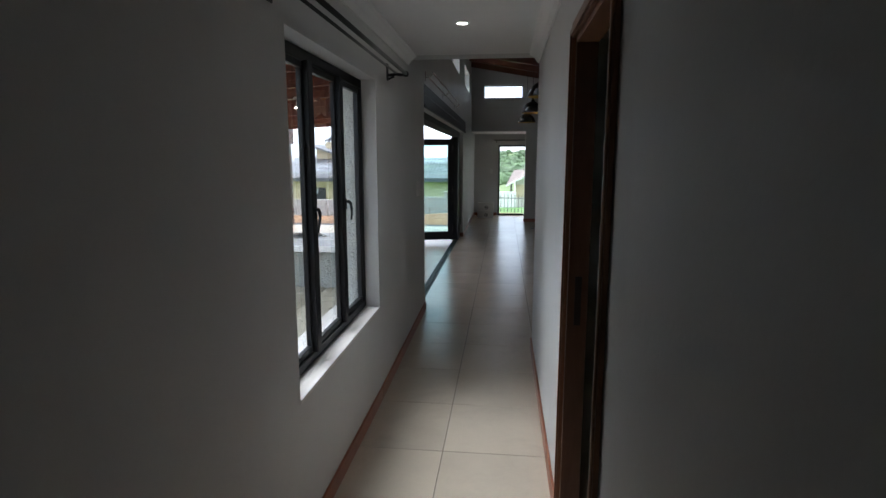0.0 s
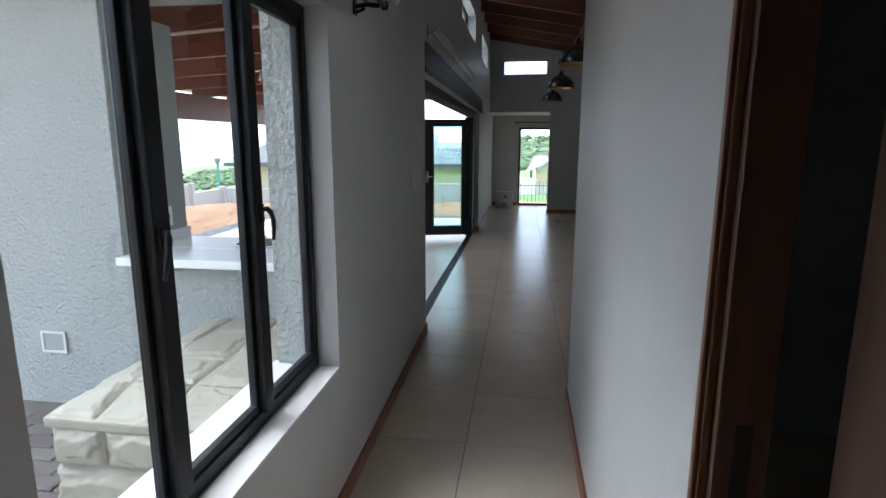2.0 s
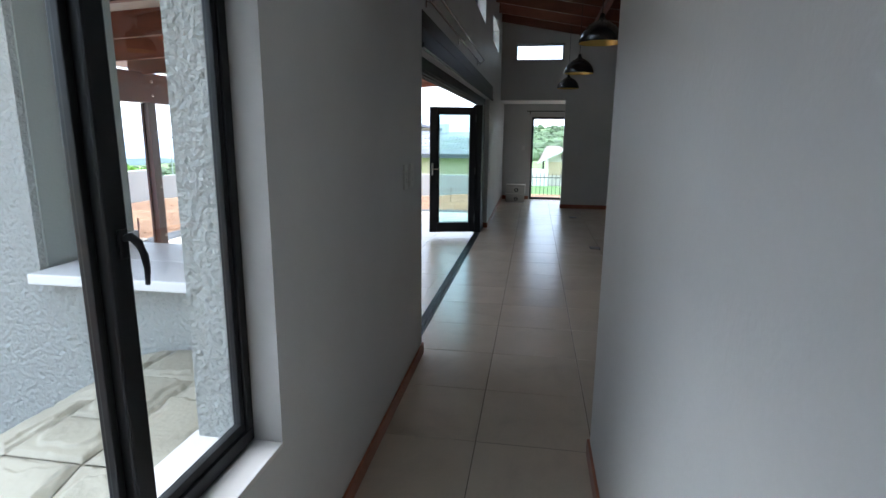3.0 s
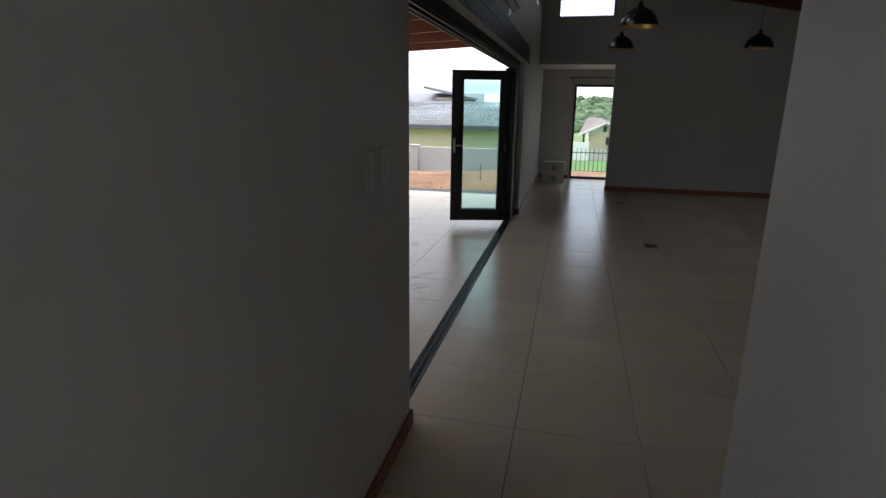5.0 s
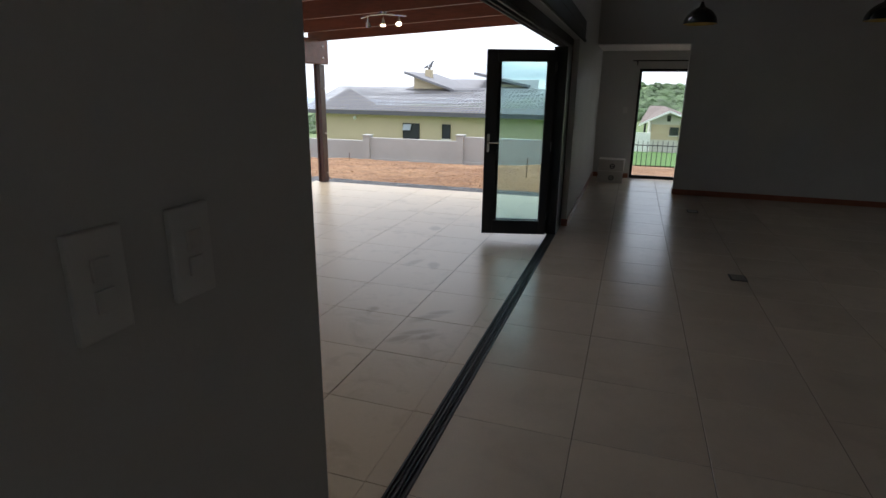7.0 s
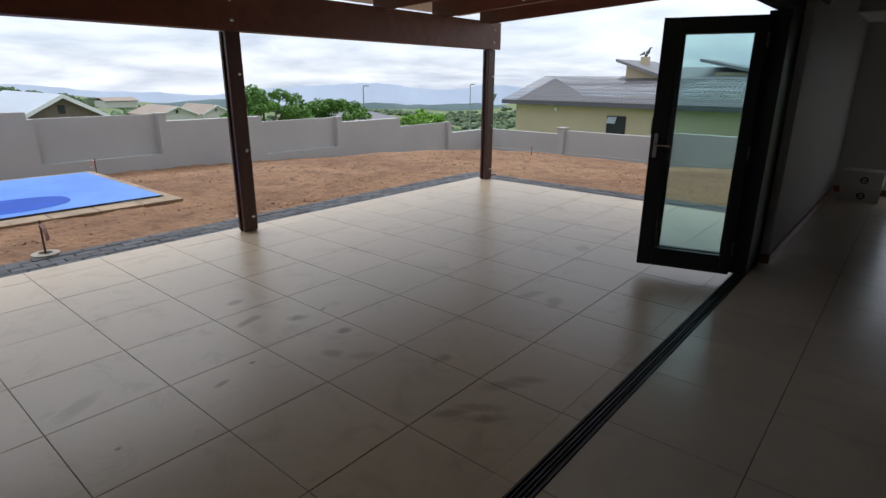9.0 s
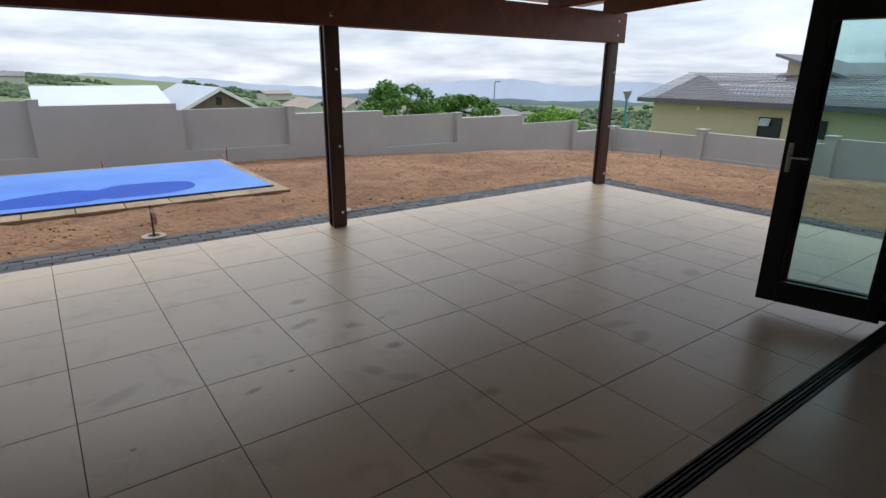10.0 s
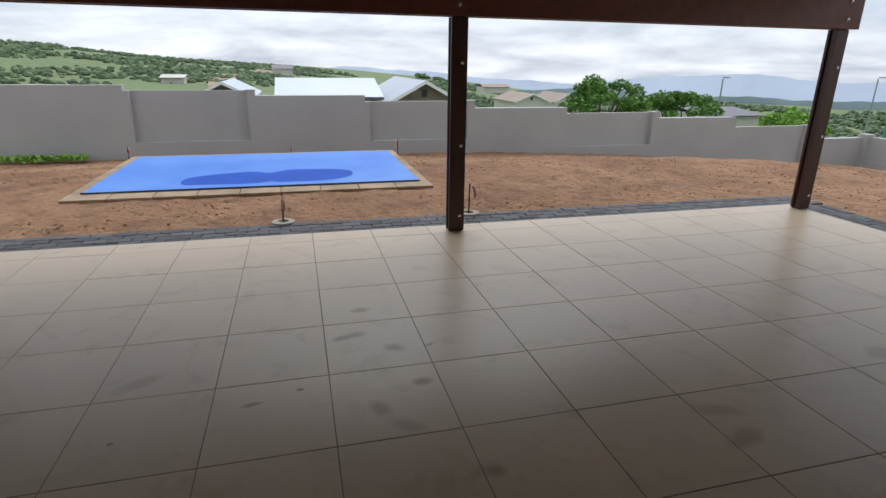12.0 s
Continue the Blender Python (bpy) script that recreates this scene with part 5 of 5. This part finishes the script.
    house_window(g, 2.2, 2.7, ya - 0.02, -1.15, -0.7)
    house_window(g, 1.97, 2.15, ya, -0.25, 0.05)
    part("veranda_post", box(bmesh.new(), 0.55, 0.68, ya - 0.2, ya, zb, -0.4), ALU, g)
    part("garden_wall", box(bmesh.new(), -3.0, 1.0, ya - 1.0, ya - 0.85, zb, -1.0), PLASTIC, g, "low white garden wall")

    def shed(name, label, x, ya, yb, ridge, eave, depth, wall, roofm, ground=-4.5, along=True):
        s = thing(name, label, "house", "houses beyond the wall")
        if along:
            part("wall", box(bmesh.new(), x - depth, x, ya + 0.3, yb - 0.3, ground, eave), wall, s)
            bm = bmesh.new()
            plain_slope(bm, [(x + 0.5, ya, eave - 0.05), (x + 0.5, yb, eave - 0.05), (x - depth / 2, yb, ridge), (x - depth / 2, ya, ridge)], 0.08)
            part("roof", bm, roofm, s)
            part("roof", plain_slope(bmesh.new(), [(x - depth - 0.5, yb, eave - 0.05), (x - depth - 0.5, ya, eave - 0.05), (x - depth / 2 - 0.01, ya, ridge), (x - depth / 2 - 0.01, yb, ridge)], 0.08), roofm, s)
            part("fascia", box(bmesh.new(), x + 0.50, x + 0.54, ya, yb, eave - 0.17, eave - 0.05), FASCIA, s)
        else:
            m = (ya + yb) / 2
            wl = bmesh.new()
            pr = [(ya + 0.3, ground), (yb - 0.3, ground), (yb - 0.3, eave - 0.02), (m, ridge - 0.12), (ya + 0.3, eave - 0.02)]
            rr = [[wl.verts.new((xx, y, z)) for y, z in pr] for xx in (x, x - depth)]
            wl.faces.new(rr[0]), wl.faces.new(rr[1])
            for k in range(5):
                wl.faces.new((rr[0][k], rr[0][(k + 1) % 5], rr[1][(k + 1) % 5], rr[1][k]))
            part("wall", wl, wall, s)
            for a in (ya, yb):
                part("roof", plain_slope(bmesh.new(), [(x + 0.4, a, eave - 0.1), (x + 0.4, m, ridge), (x - depth, m, ridge), (x - depth, a, eave - 0.1)], 0.09), roofm, s)
                part("barge_board", plain_slope(bmesh.new(), [(x + 0.44, a, eave - 0.09), (x + 0.44, m, ridge + 0.012), (x + 0.402, m, ridge + 0.012), (x + 0.402, a, eave - 0.09)], 0.16), PLASTIC, s)
            wn = part("window", box(bmesh.new(), x + 0.002, x + 0.04, m - 0.12, m + 0.12, ridge - 0.75, ridge - 0.42), WINDOW_DARK, s)
        return s

    shed("shed_house", "house with a pale sheet-metal roof beyond the wall", -26.0, 6.9, 11.6, 0.84, 0.16, 5.0, BRICK, SHEET)
    shed("gabled_house", "brown brick gabled house with a pale metal roof", -26.0, 11.75, 15.35, 0.82, -0.05, 8.0, BRICK, SHEET, along=False)
    shed("gabled_house", "brown brick gabled house with a pale metal roof", -34.0, 2.2, 5.6, 0.48, -0.25, 7.0, BRICK, SHEET, along=False)
    shed("far_house", "pale house with a brown roof in the valley", -60.0, 31.4, 35.9, -1.5, -2.3, 7.0, HOUSE_PALE, ROOF_BROWN, -7.0, False)
    shed("far_house", "pale house with a brown roof in the valley", -64.0, 38.2, 42.0, -1.7, -2.6, 7.0, HOUSE_PALE, ROOF_BROWN, -8.0, False)
    shed("far_house", "long pale house with a brown roof on the hillside", -190.0, 71.6, 81.5, -5.0, -5.9, 9.0, HOUSE_PALE, ROOF_BROWN, -8.0)
    shed("far_house", "pale flat house on the hillside", -120.0, -17.0, -12.4, -1.0, -1.5, 6.0, HOUSE_PALE, HOUSE_PALE, -9.0)
    shed("far_house", "dark-roofed house in the valley", -45.0, 44.7, 51.1, -2.25, -2.7, 8.0, HOUSE_PALE, FASCIA, -11.0)
    shed("far_house", "small grey-roofed house on the hillside", -260.0, -1.0, 8.0, 0.4, -1.2, 8.0, HOUSE_PALE, FASCIA, -9.0)


def tree(name, label, x, y, z0, top, rx, ry, crown, leafm, seed, leaves=5000, flat=0.55):
    """A tapered trunk with forking limbs and a crown of leaf clumps with gaps."""
    rnd = random.Random(seed)
    t = thing(name, label, "tree", "trees beyond the wall", at=(x, y, z0))
    h = top - z0
    trunk = bmesh.new()
    tube(trunk, [(0, 0, 0), (0.1, 0.05, h * 0.2), (0.05, 0.15, h * 0.42)], [0.24, 0.19, 0.15], 9)
    tips = []
    for k in range(9):
        a = k * 2.4 + rnd.random()
        rr = rnd.uniform(0.35, 0.85)
        e = Vector((rr * rx * math.cos(a), rr * ry * math.sin(a), h * rnd.uniform(0.66, 0.9)))
        m = Vector((0.05, 0.15, h * 0.40)).lerp(e, 0.5) + Vector((rnd.uniform(-0.3, 0.3), rnd.uniform(-0.3, 0.3), 0.2))
        tube(trunk, [(0.05, 0.15, h * 0.39), m, e], [0.11, 0.07, 0.025], 6)
        tips.append(e)
    part("trunk", trunk, BARK, t)
    verts, faces = [], []
    clumps = []
    for k in range(46):
        a, rr = rnd.uniform(0, math.tau), math.sqrt(rnd.random())
        dome = math.sqrt(max(0.0, 1 - rr * rr))
        cz = h - crown + crown * (0.12 + 0.76 * dome * rnd.uniform(0.6, 1.0))
        clumps.append((rr * rx * math.cos(a) * 0.9, rr * ry * math.sin(a) * 0.9, cz, rnd.uniform(0.28, 0.6)))
    size = 0.085
    for k in range(leaves):
        c = clumps[k % len(clumps)]
        d = Vector((rnd.gauss(0, 1), rnd.gauss(0, 1), rnd.gauss(0, 1) * flat)).normalized() * c[3] * rnd.uniform(0.55, 1.0)
        p = Vector(c[:3]) + Vector((d.x, d.y, d.z * 0.75))
        u = Vector((rnd.gauss(0, 1), rnd.gauss(0, 1), rnd.gauss(0, 0.6))).normalized()
        v = u.cross(Vector((rnd.gauss(0, 1), rnd.gauss(0, 1), rnd.gauss(0, 1)))).normalized()
        s = size * rnd.uniform(0.7, 1.5)
        i = len(verts)
        verts += [p - u * s, p + v * s * 0.6, p + u * s, p - v * s * 0.6]
        faces.append((i, i + 1, i + 2, i + 3))
    me = bpy.data.meshes.new("crown")
    me.from_pydata([tuple(v) for v in verts], [], faces)
    me.materials.append(leafm)
    c = new("crown", me)
    c.parent = t


def build_plants():
    tree("acacia_tree", "green feathery tree with a rounded crown", -29.45, 24.9, -5.5, 1.35, 2.4, 2.5, 2.9, LEAF, 1, 11000)
    tree("acacia_tree", "green flat-topped tree with a wide crown", -31.0, 30.7, -5.8, 0.35, 2.5, 3.0, 2.0, LEAF, 2, 11000)
    tree("round_bush_tree", "bright green dense rounded tree", -29.3, 38.5, -6.0, -0.42, 2.2, 2.4, 2.8, LEAF_LIGHT, 3, 9000)
    # scattered bushes of the hill and the valley
    rnd = random.Random(11)
    verts, faces = [], []
    ico = bmesh.new()
    bmesh.ops.create_icosphere(ico, subdivisions=2, radius=1.0)
    iv = [v.co.copy() for v in ico.verts]
    fv = [[v.index for v in f.verts] for f in ico.faces]
    ico.free()

    def clump(x, y, s, sink=0.25):
        z = land_height(x, y)
        i = len(verts)
        o = rnd.uniform(0, 99)
        for v in iv:
            d = 1 + 0.45 * noise.noise(v * 1.7 + Vector((o, o, 0))) + 0.25 * noise.noise(v * 4.1 + Vector((0, o, o)))
            verts.append((x + v.x * s * d, y + v.y * s * d, z + s * (0.55 - sink) + v.z * s * 0.8 * d))
        faces.extend([[i + k for k in f] for f in fv])

    for k in range(14000):
        left = radians(rnd.uniform(76, 124))
        r = 70 + 460 * rnd.random() ** 0.8
        x, y = -r * math.sin(left), 7 + r * math.cos(left)
        dense = noise.noise((x / 60, y / 60, 7.7)) + 0.5 * noise.noise((x / 17, y / 17, 1.7))
        if dense < -0.12 + 0.25 * rnd.random():
            continue
        clump(x, y, rnd.uniform(0.3, 0.95) * (0.6 + r / 330))
    for k in range(2400):
        left = radians(rnd.uniform(-16, 14))
        r = rnd.uniform(95, 520)
        clump(-r * math.sin(left), 7 + r * math.cos(left), rnd.uniform(0.6, 1.5) * (0.6 + r / 330))
    for k in range(6500):
        left = radians(rnd.uniform(14, 78))
        r = rnd.uniform(120, 900)
        x, y = -r * math.sin(left), 7 + r * math.cos(left)
        if noise.noise((x / 70, y / 70, 4.4)) < -0.3:
            continue
        clump(x, y, rnd.uniform(0.9, 2.0) * (0.6 + r / 450))
    for k in range(900):
        x, y = rnd.uniform(-30, 45), rnd.uniform(95, 190)
        clump(x, y, rnd.uniform(0.9, 2.2))
    me = bpy.data.meshes.new("hillside_bushes")
    me.from_pydata(verts, [], faces)
    me.materials.append(BUSH)
    tagged(new("hillside_bushes", me), "dark green bushes and trees over the hillside and valley", "bushes", kind="stuff")
    road = bmesh.new()
    prev = None
    for k in range(30):
        f = k / 29
        a, rr = radians(96.0 - 4.0 * f + 0.8 * math.sin(f * 7)), 95 + 240 * f
        x, y = -rr * math.sin(a), 7 + rr * math.cos(a)
        w = 2.2 + 3.0 * f
        cur = [road.verts.new((x + o * 0.1, y + o * w, land_height(x + o * 0.1, y + o * w) + 0.5)) for o in (-1, 1)]
        if prev:
            road.faces.new((prev[0], prev[1], cur[1], cur[0]))
        prev = cur
    structure("road", road, ROADDIRT, "pale dirt track climbing the green hillside", "road")
    # far ridges, distance haze put into their colours; the mountains also glow
    for name, label, rad, mat, amp, base, sd in (("backdrop_ridge", "ridge across the valley in haze-tinted blue-grey", 1000, RIDGE_HAZED, 18, -42, 3), ("backdrop_mountains", "mountains on the horizon in haze-pale blue with a faint glow", 2600, MOUNT_HAZED, 46, -42, 8)):
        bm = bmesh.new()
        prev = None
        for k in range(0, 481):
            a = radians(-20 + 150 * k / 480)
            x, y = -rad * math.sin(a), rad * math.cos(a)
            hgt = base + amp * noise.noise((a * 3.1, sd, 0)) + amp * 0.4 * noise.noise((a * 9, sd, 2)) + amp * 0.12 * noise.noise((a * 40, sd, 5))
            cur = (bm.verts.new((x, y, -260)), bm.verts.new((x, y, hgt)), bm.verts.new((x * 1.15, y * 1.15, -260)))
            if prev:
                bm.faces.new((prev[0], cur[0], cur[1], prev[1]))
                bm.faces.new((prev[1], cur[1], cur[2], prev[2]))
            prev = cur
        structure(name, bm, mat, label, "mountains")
    weeds = random.Random(5)
    wv, wf = [], []
    for k in range(1500):
        y = weeds.uniform(0.5, 3.6)
        x = -12.85 + abs(weeds.gauss(0, 0.12))
        z = plot_height(x, y)
        s, a = weeds.uniform(0.03, 0.08), weeds.uniform(0, math.tau)
        hgt = weeds.uniform(0.02, 0.13)
        i = len(wv)
        wv += [(x, y, z + hgt), (x + s * math.cos(a), y + s * math.sin(a), z + hgt + 0.02), (x + s * 0.4 * math.cos(a + 1.2), y + s * 0.8 * math.sin(a + 1.2), z + hgt + s * 0.8)]
        wf.append((i, i + 1, i + 2))
    me = bpy.data.meshes.new("weeds")
    me.from_pydata(wv, [], wf)
    me.materials.append(LEAF_LIGHT)
    tagged(new("weeds", me), "low green weeds along the foot of the wall", "weeds", kind="stuff")
    for x, y, top, mat, globe in ((-34.7, 37.2, 0.85, POLE, 0), (-35.7, 52.6, 0.9, POLE, 0), (-15.4, 27.9, 0.9, POLE_GREEN, 1)):
        s = thing("street_lamp", "tall thin street lamp post with a small head" if not globe else "short green lamp post with a lantern head", "street lamp", at=(x, y, land_height(x, y)))
        z0 = land_height(x, y)
        H = top - z0
        if globe:
            part("pole", tube(bmesh.new(), [(0, 0, 0), (0, 0, H - 0.45)], [0.07, 0.05], 8), mat, s)
            part("lantern", lathe(bmesh.new(), [(0.05, H - 0.45), (0.17, H - 0.12), (0.2, H - 0.1), (0.17, H - 0.05), (0.02, H)], 10), POLE, s)
        else:
            part("pole", tube(bmesh.new(), [(0, 0, 0), (0, 0, H - 0.1), (0.1, 0.05, H)], [0.07, 0.045, 0.035], 8), mat, s)
            part("lamp_head", box(bmesh.new(), 0.05, 0.5, -0.06, 0.16, H - 0.03, H + 0.05, 0.01), POLE, s)


# ---- small pieces: tiles and pavers ----
_piece = {}


def piece(name, parent, material, w, d, h, at, bevel, turn=0):
    """One tile or paver: shared mesh for alike sizes, its top at z = at[2]."""
    key = (name, round(w, 3), round(d, 3), material.name)
    if key not in _piece:
        bm = bmesh.new()
        lo = [bm.verts.new((sx * w / 2, sy * d / 2, -h)) for sx, sy in ((-1, -1), (1, -1), (1, 1), (-1, 1))]
        mi = [bm.verts.new((sx * w / 2, sy * d / 2, -bevel)) for sx, sy in ((-1, -1), (1, -1), (1, 1), (-1, 1))]
        up = [bm.verts.new((sx * (w / 2 - bevel), sy * (d / 2 - bevel), 0)) for sx, sy in ((-1, -1), (1, -1), (1, 1), (-1, 1))]
        bm.faces.new(up)
        for k in range(4):
            n = (k + 1) % 4
            bm.faces.new((mi[k], mi[n], up[n], up[k])), bm.faces.new((lo[k], lo[n], mi[n], mi[k]))
        _piece[key] = mesh_of(name, bm, material)
    ob = new(name, _piece[key])
    ob.parent = parent
    ob.location = at
    ob.rotation_euler = (0, 0, turn)
    return ob


def spans(a, b, first, step, gap):
    cuts = sorted({a, b, *[first + step * k for k in range(-40, 60) if a + 0.01 < first + step * k < b - 0.01]})
    return [(p + gap / 2, q - gap / 2) for p, q in zip(cuts, cuts[1:])]


def build_floors():
    fl = thing("floor", "beige porcelain floor tiles with dark thin joints", "floor", kind="structure")
    bed = bmesh.new()
    box(bed, XL, XRO, -1.6, 4.77, -0.2, -0.002)
    box(bed, -0.884, RIGHT, 4.771, END + 0.2, -0.2, -0.002)
    part("bed", bed, GROUT, fl, "dark grout bed")
    part("side_room_floor", box(bmesh.new(), XRO + 0.001, RIGHT, 0.0, 4.57, -0.2, 0.0), TILE, fl)
    rnd = random.Random(3)
    gap = 0.0035
    for (xa, xb, ya, yb) in ((XL, XR, -1.6, 4.8), (-0.884, RIGHT, 4.8, FAR), (XL, 1.9, FAR, END)):
        for y0, y1 in spans(ya, yb, 6.0, 0.6, gap):
            for x0, x1 in spans(xa, xb, -0.3, 0.6, gap):
                if x0 > XL - 0.07 and x1 < XL + 0.01:
                    continue
                piece("tile", fl, TILE, x1 - x0, y1 - y0, 0.008, ((x0 + x1) / 2, (y0 + y1) / 2, 0.0 + rnd.uniform(-0.0004, 0.0004)), 0.0012)
    part("doorway_floor", box(bmesh.new(), XR + 0.001, XRO, 1.57, 2.347, -0.1, 0.0), TILE, fl)

    te = thing("terrace_floor", "large cream terrace tiles with brown stains and thin joints", "terrace", kind="structure")
    part("bed", box(bmesh.new(), TX0, TX1, TY0, TY1, -0.25, TZ - 0.003), GROUT, te)
    for y0, y1 in spans(TY0, TY1, 7.81, 0.572, 0.004):
        for x0, x1 in spans(TX0, -1.108, -1.612, 0.603, 0.004):
            piece("tile", te, TERRACE_TILE, x1 - x0, y1 - y0, 0.010, ((x0 + x1) / 2, (y0 + y1) / 2, TZ + rnd.uniform(-0.0005, 0.0005)), 0.0014)
    for y0, y1 in spans(TY0, TY1, 7.238, 0.572, 0.004):
        piece("tile", te, TERRACE_TILE, 0.124, y1 - y0, 0.010, (-1.046, (y0 + y1) / 2, TZ + 0.002), 0.0014)

    pv = thing("paver_border", "charcoal concrete paver border round the terrace", "paving", kind="structure")
    part("sand", box(bmesh.new(), -5.97, TX0 - 0.001, 3.4, 14.02, -0.25, -0.092), GROUT, pv)
    part("sand", box(bmesh.new(), TX0, XLO, TY1 + 0.001, 14.02, -0.25, -0.092), GROUT, pv)
    L0, W0, g = 0.2, 0.105, 0.006
    for row in range(4):
        x = TX0 - 0.06 - row * (W0 + g)
        for k in range(49):
            y = 4.1 + k * (L0 + g) + (row % 2) * 0.1
            if y > 14.0:
                continue
            piece("paver", pv, PAVER, W0, L0, 0.05, (x, y, -0.062 + rnd.uniform(-0.004, 0.003)), 0.006, rnd.uniform(-0.02, 0.02))
    for row in range(4):
        y = TY1 + 0.06 + row * (W0 + g)
        for k in range(21):
            x = TX0 + 0.1 + k * (L0 + g) + (row % 2) * 0.1
            if x > -1.2:
                continue
            piece("paver", pv, PAVER, L0, W0, 0.05, (x, y, -0.062 + rnd.uniform(-0.004, 0.003)), 0.006, rnd.uniform(-0.02, 0.02))

    cy = thing("courtyard_paving", "brown concrete pavers in the narrow court outside the window", "paving", kind="structure")
    part("sand", box(bmesh.new(), -4.4, XLO - 0.001, 1.2, 4.399, -0.25, -0.055), GROUT, cy)
    for row in range(20):
        for k in range(10):
            x, y = -3.95 + k * 0.206 + (row % 2) * 0.1, 2.05 + row * 0.111
            if x > -1.2 or y > 4.33 or (x > -2.05 and y > 3.0):
                continue
            piece("paver", cy, PAVER_BROWN, 0.2, 0.105, 0.05, (x, y, -0.03 + rnd.uniform(-0.003, 0.003)), 0.006, rnd.uniform(-0.015, 0.015))


build_ground()
build_shell()
build_rafters()
build_window()
build_side_door()
build_folding_door()
build_end_glazing()
build_wall_rail()
build_pendants()
build_boxes()
switch_plate(5.37, 1.325, 0.145, 0.08)
switch_plate(5.53, 1.325, 0.145, 0.08)
switch_plate(0, 0, 0.11, 0.075).matrix_basis = pose(-0.334, END, 1.24, 0, 0, -90)
build_terrace_roof()
build_outdoor_kitchen()
build_pump_box()
build_pool()
build_boundary()
build_neighbour()
build_plants()
build_floors()
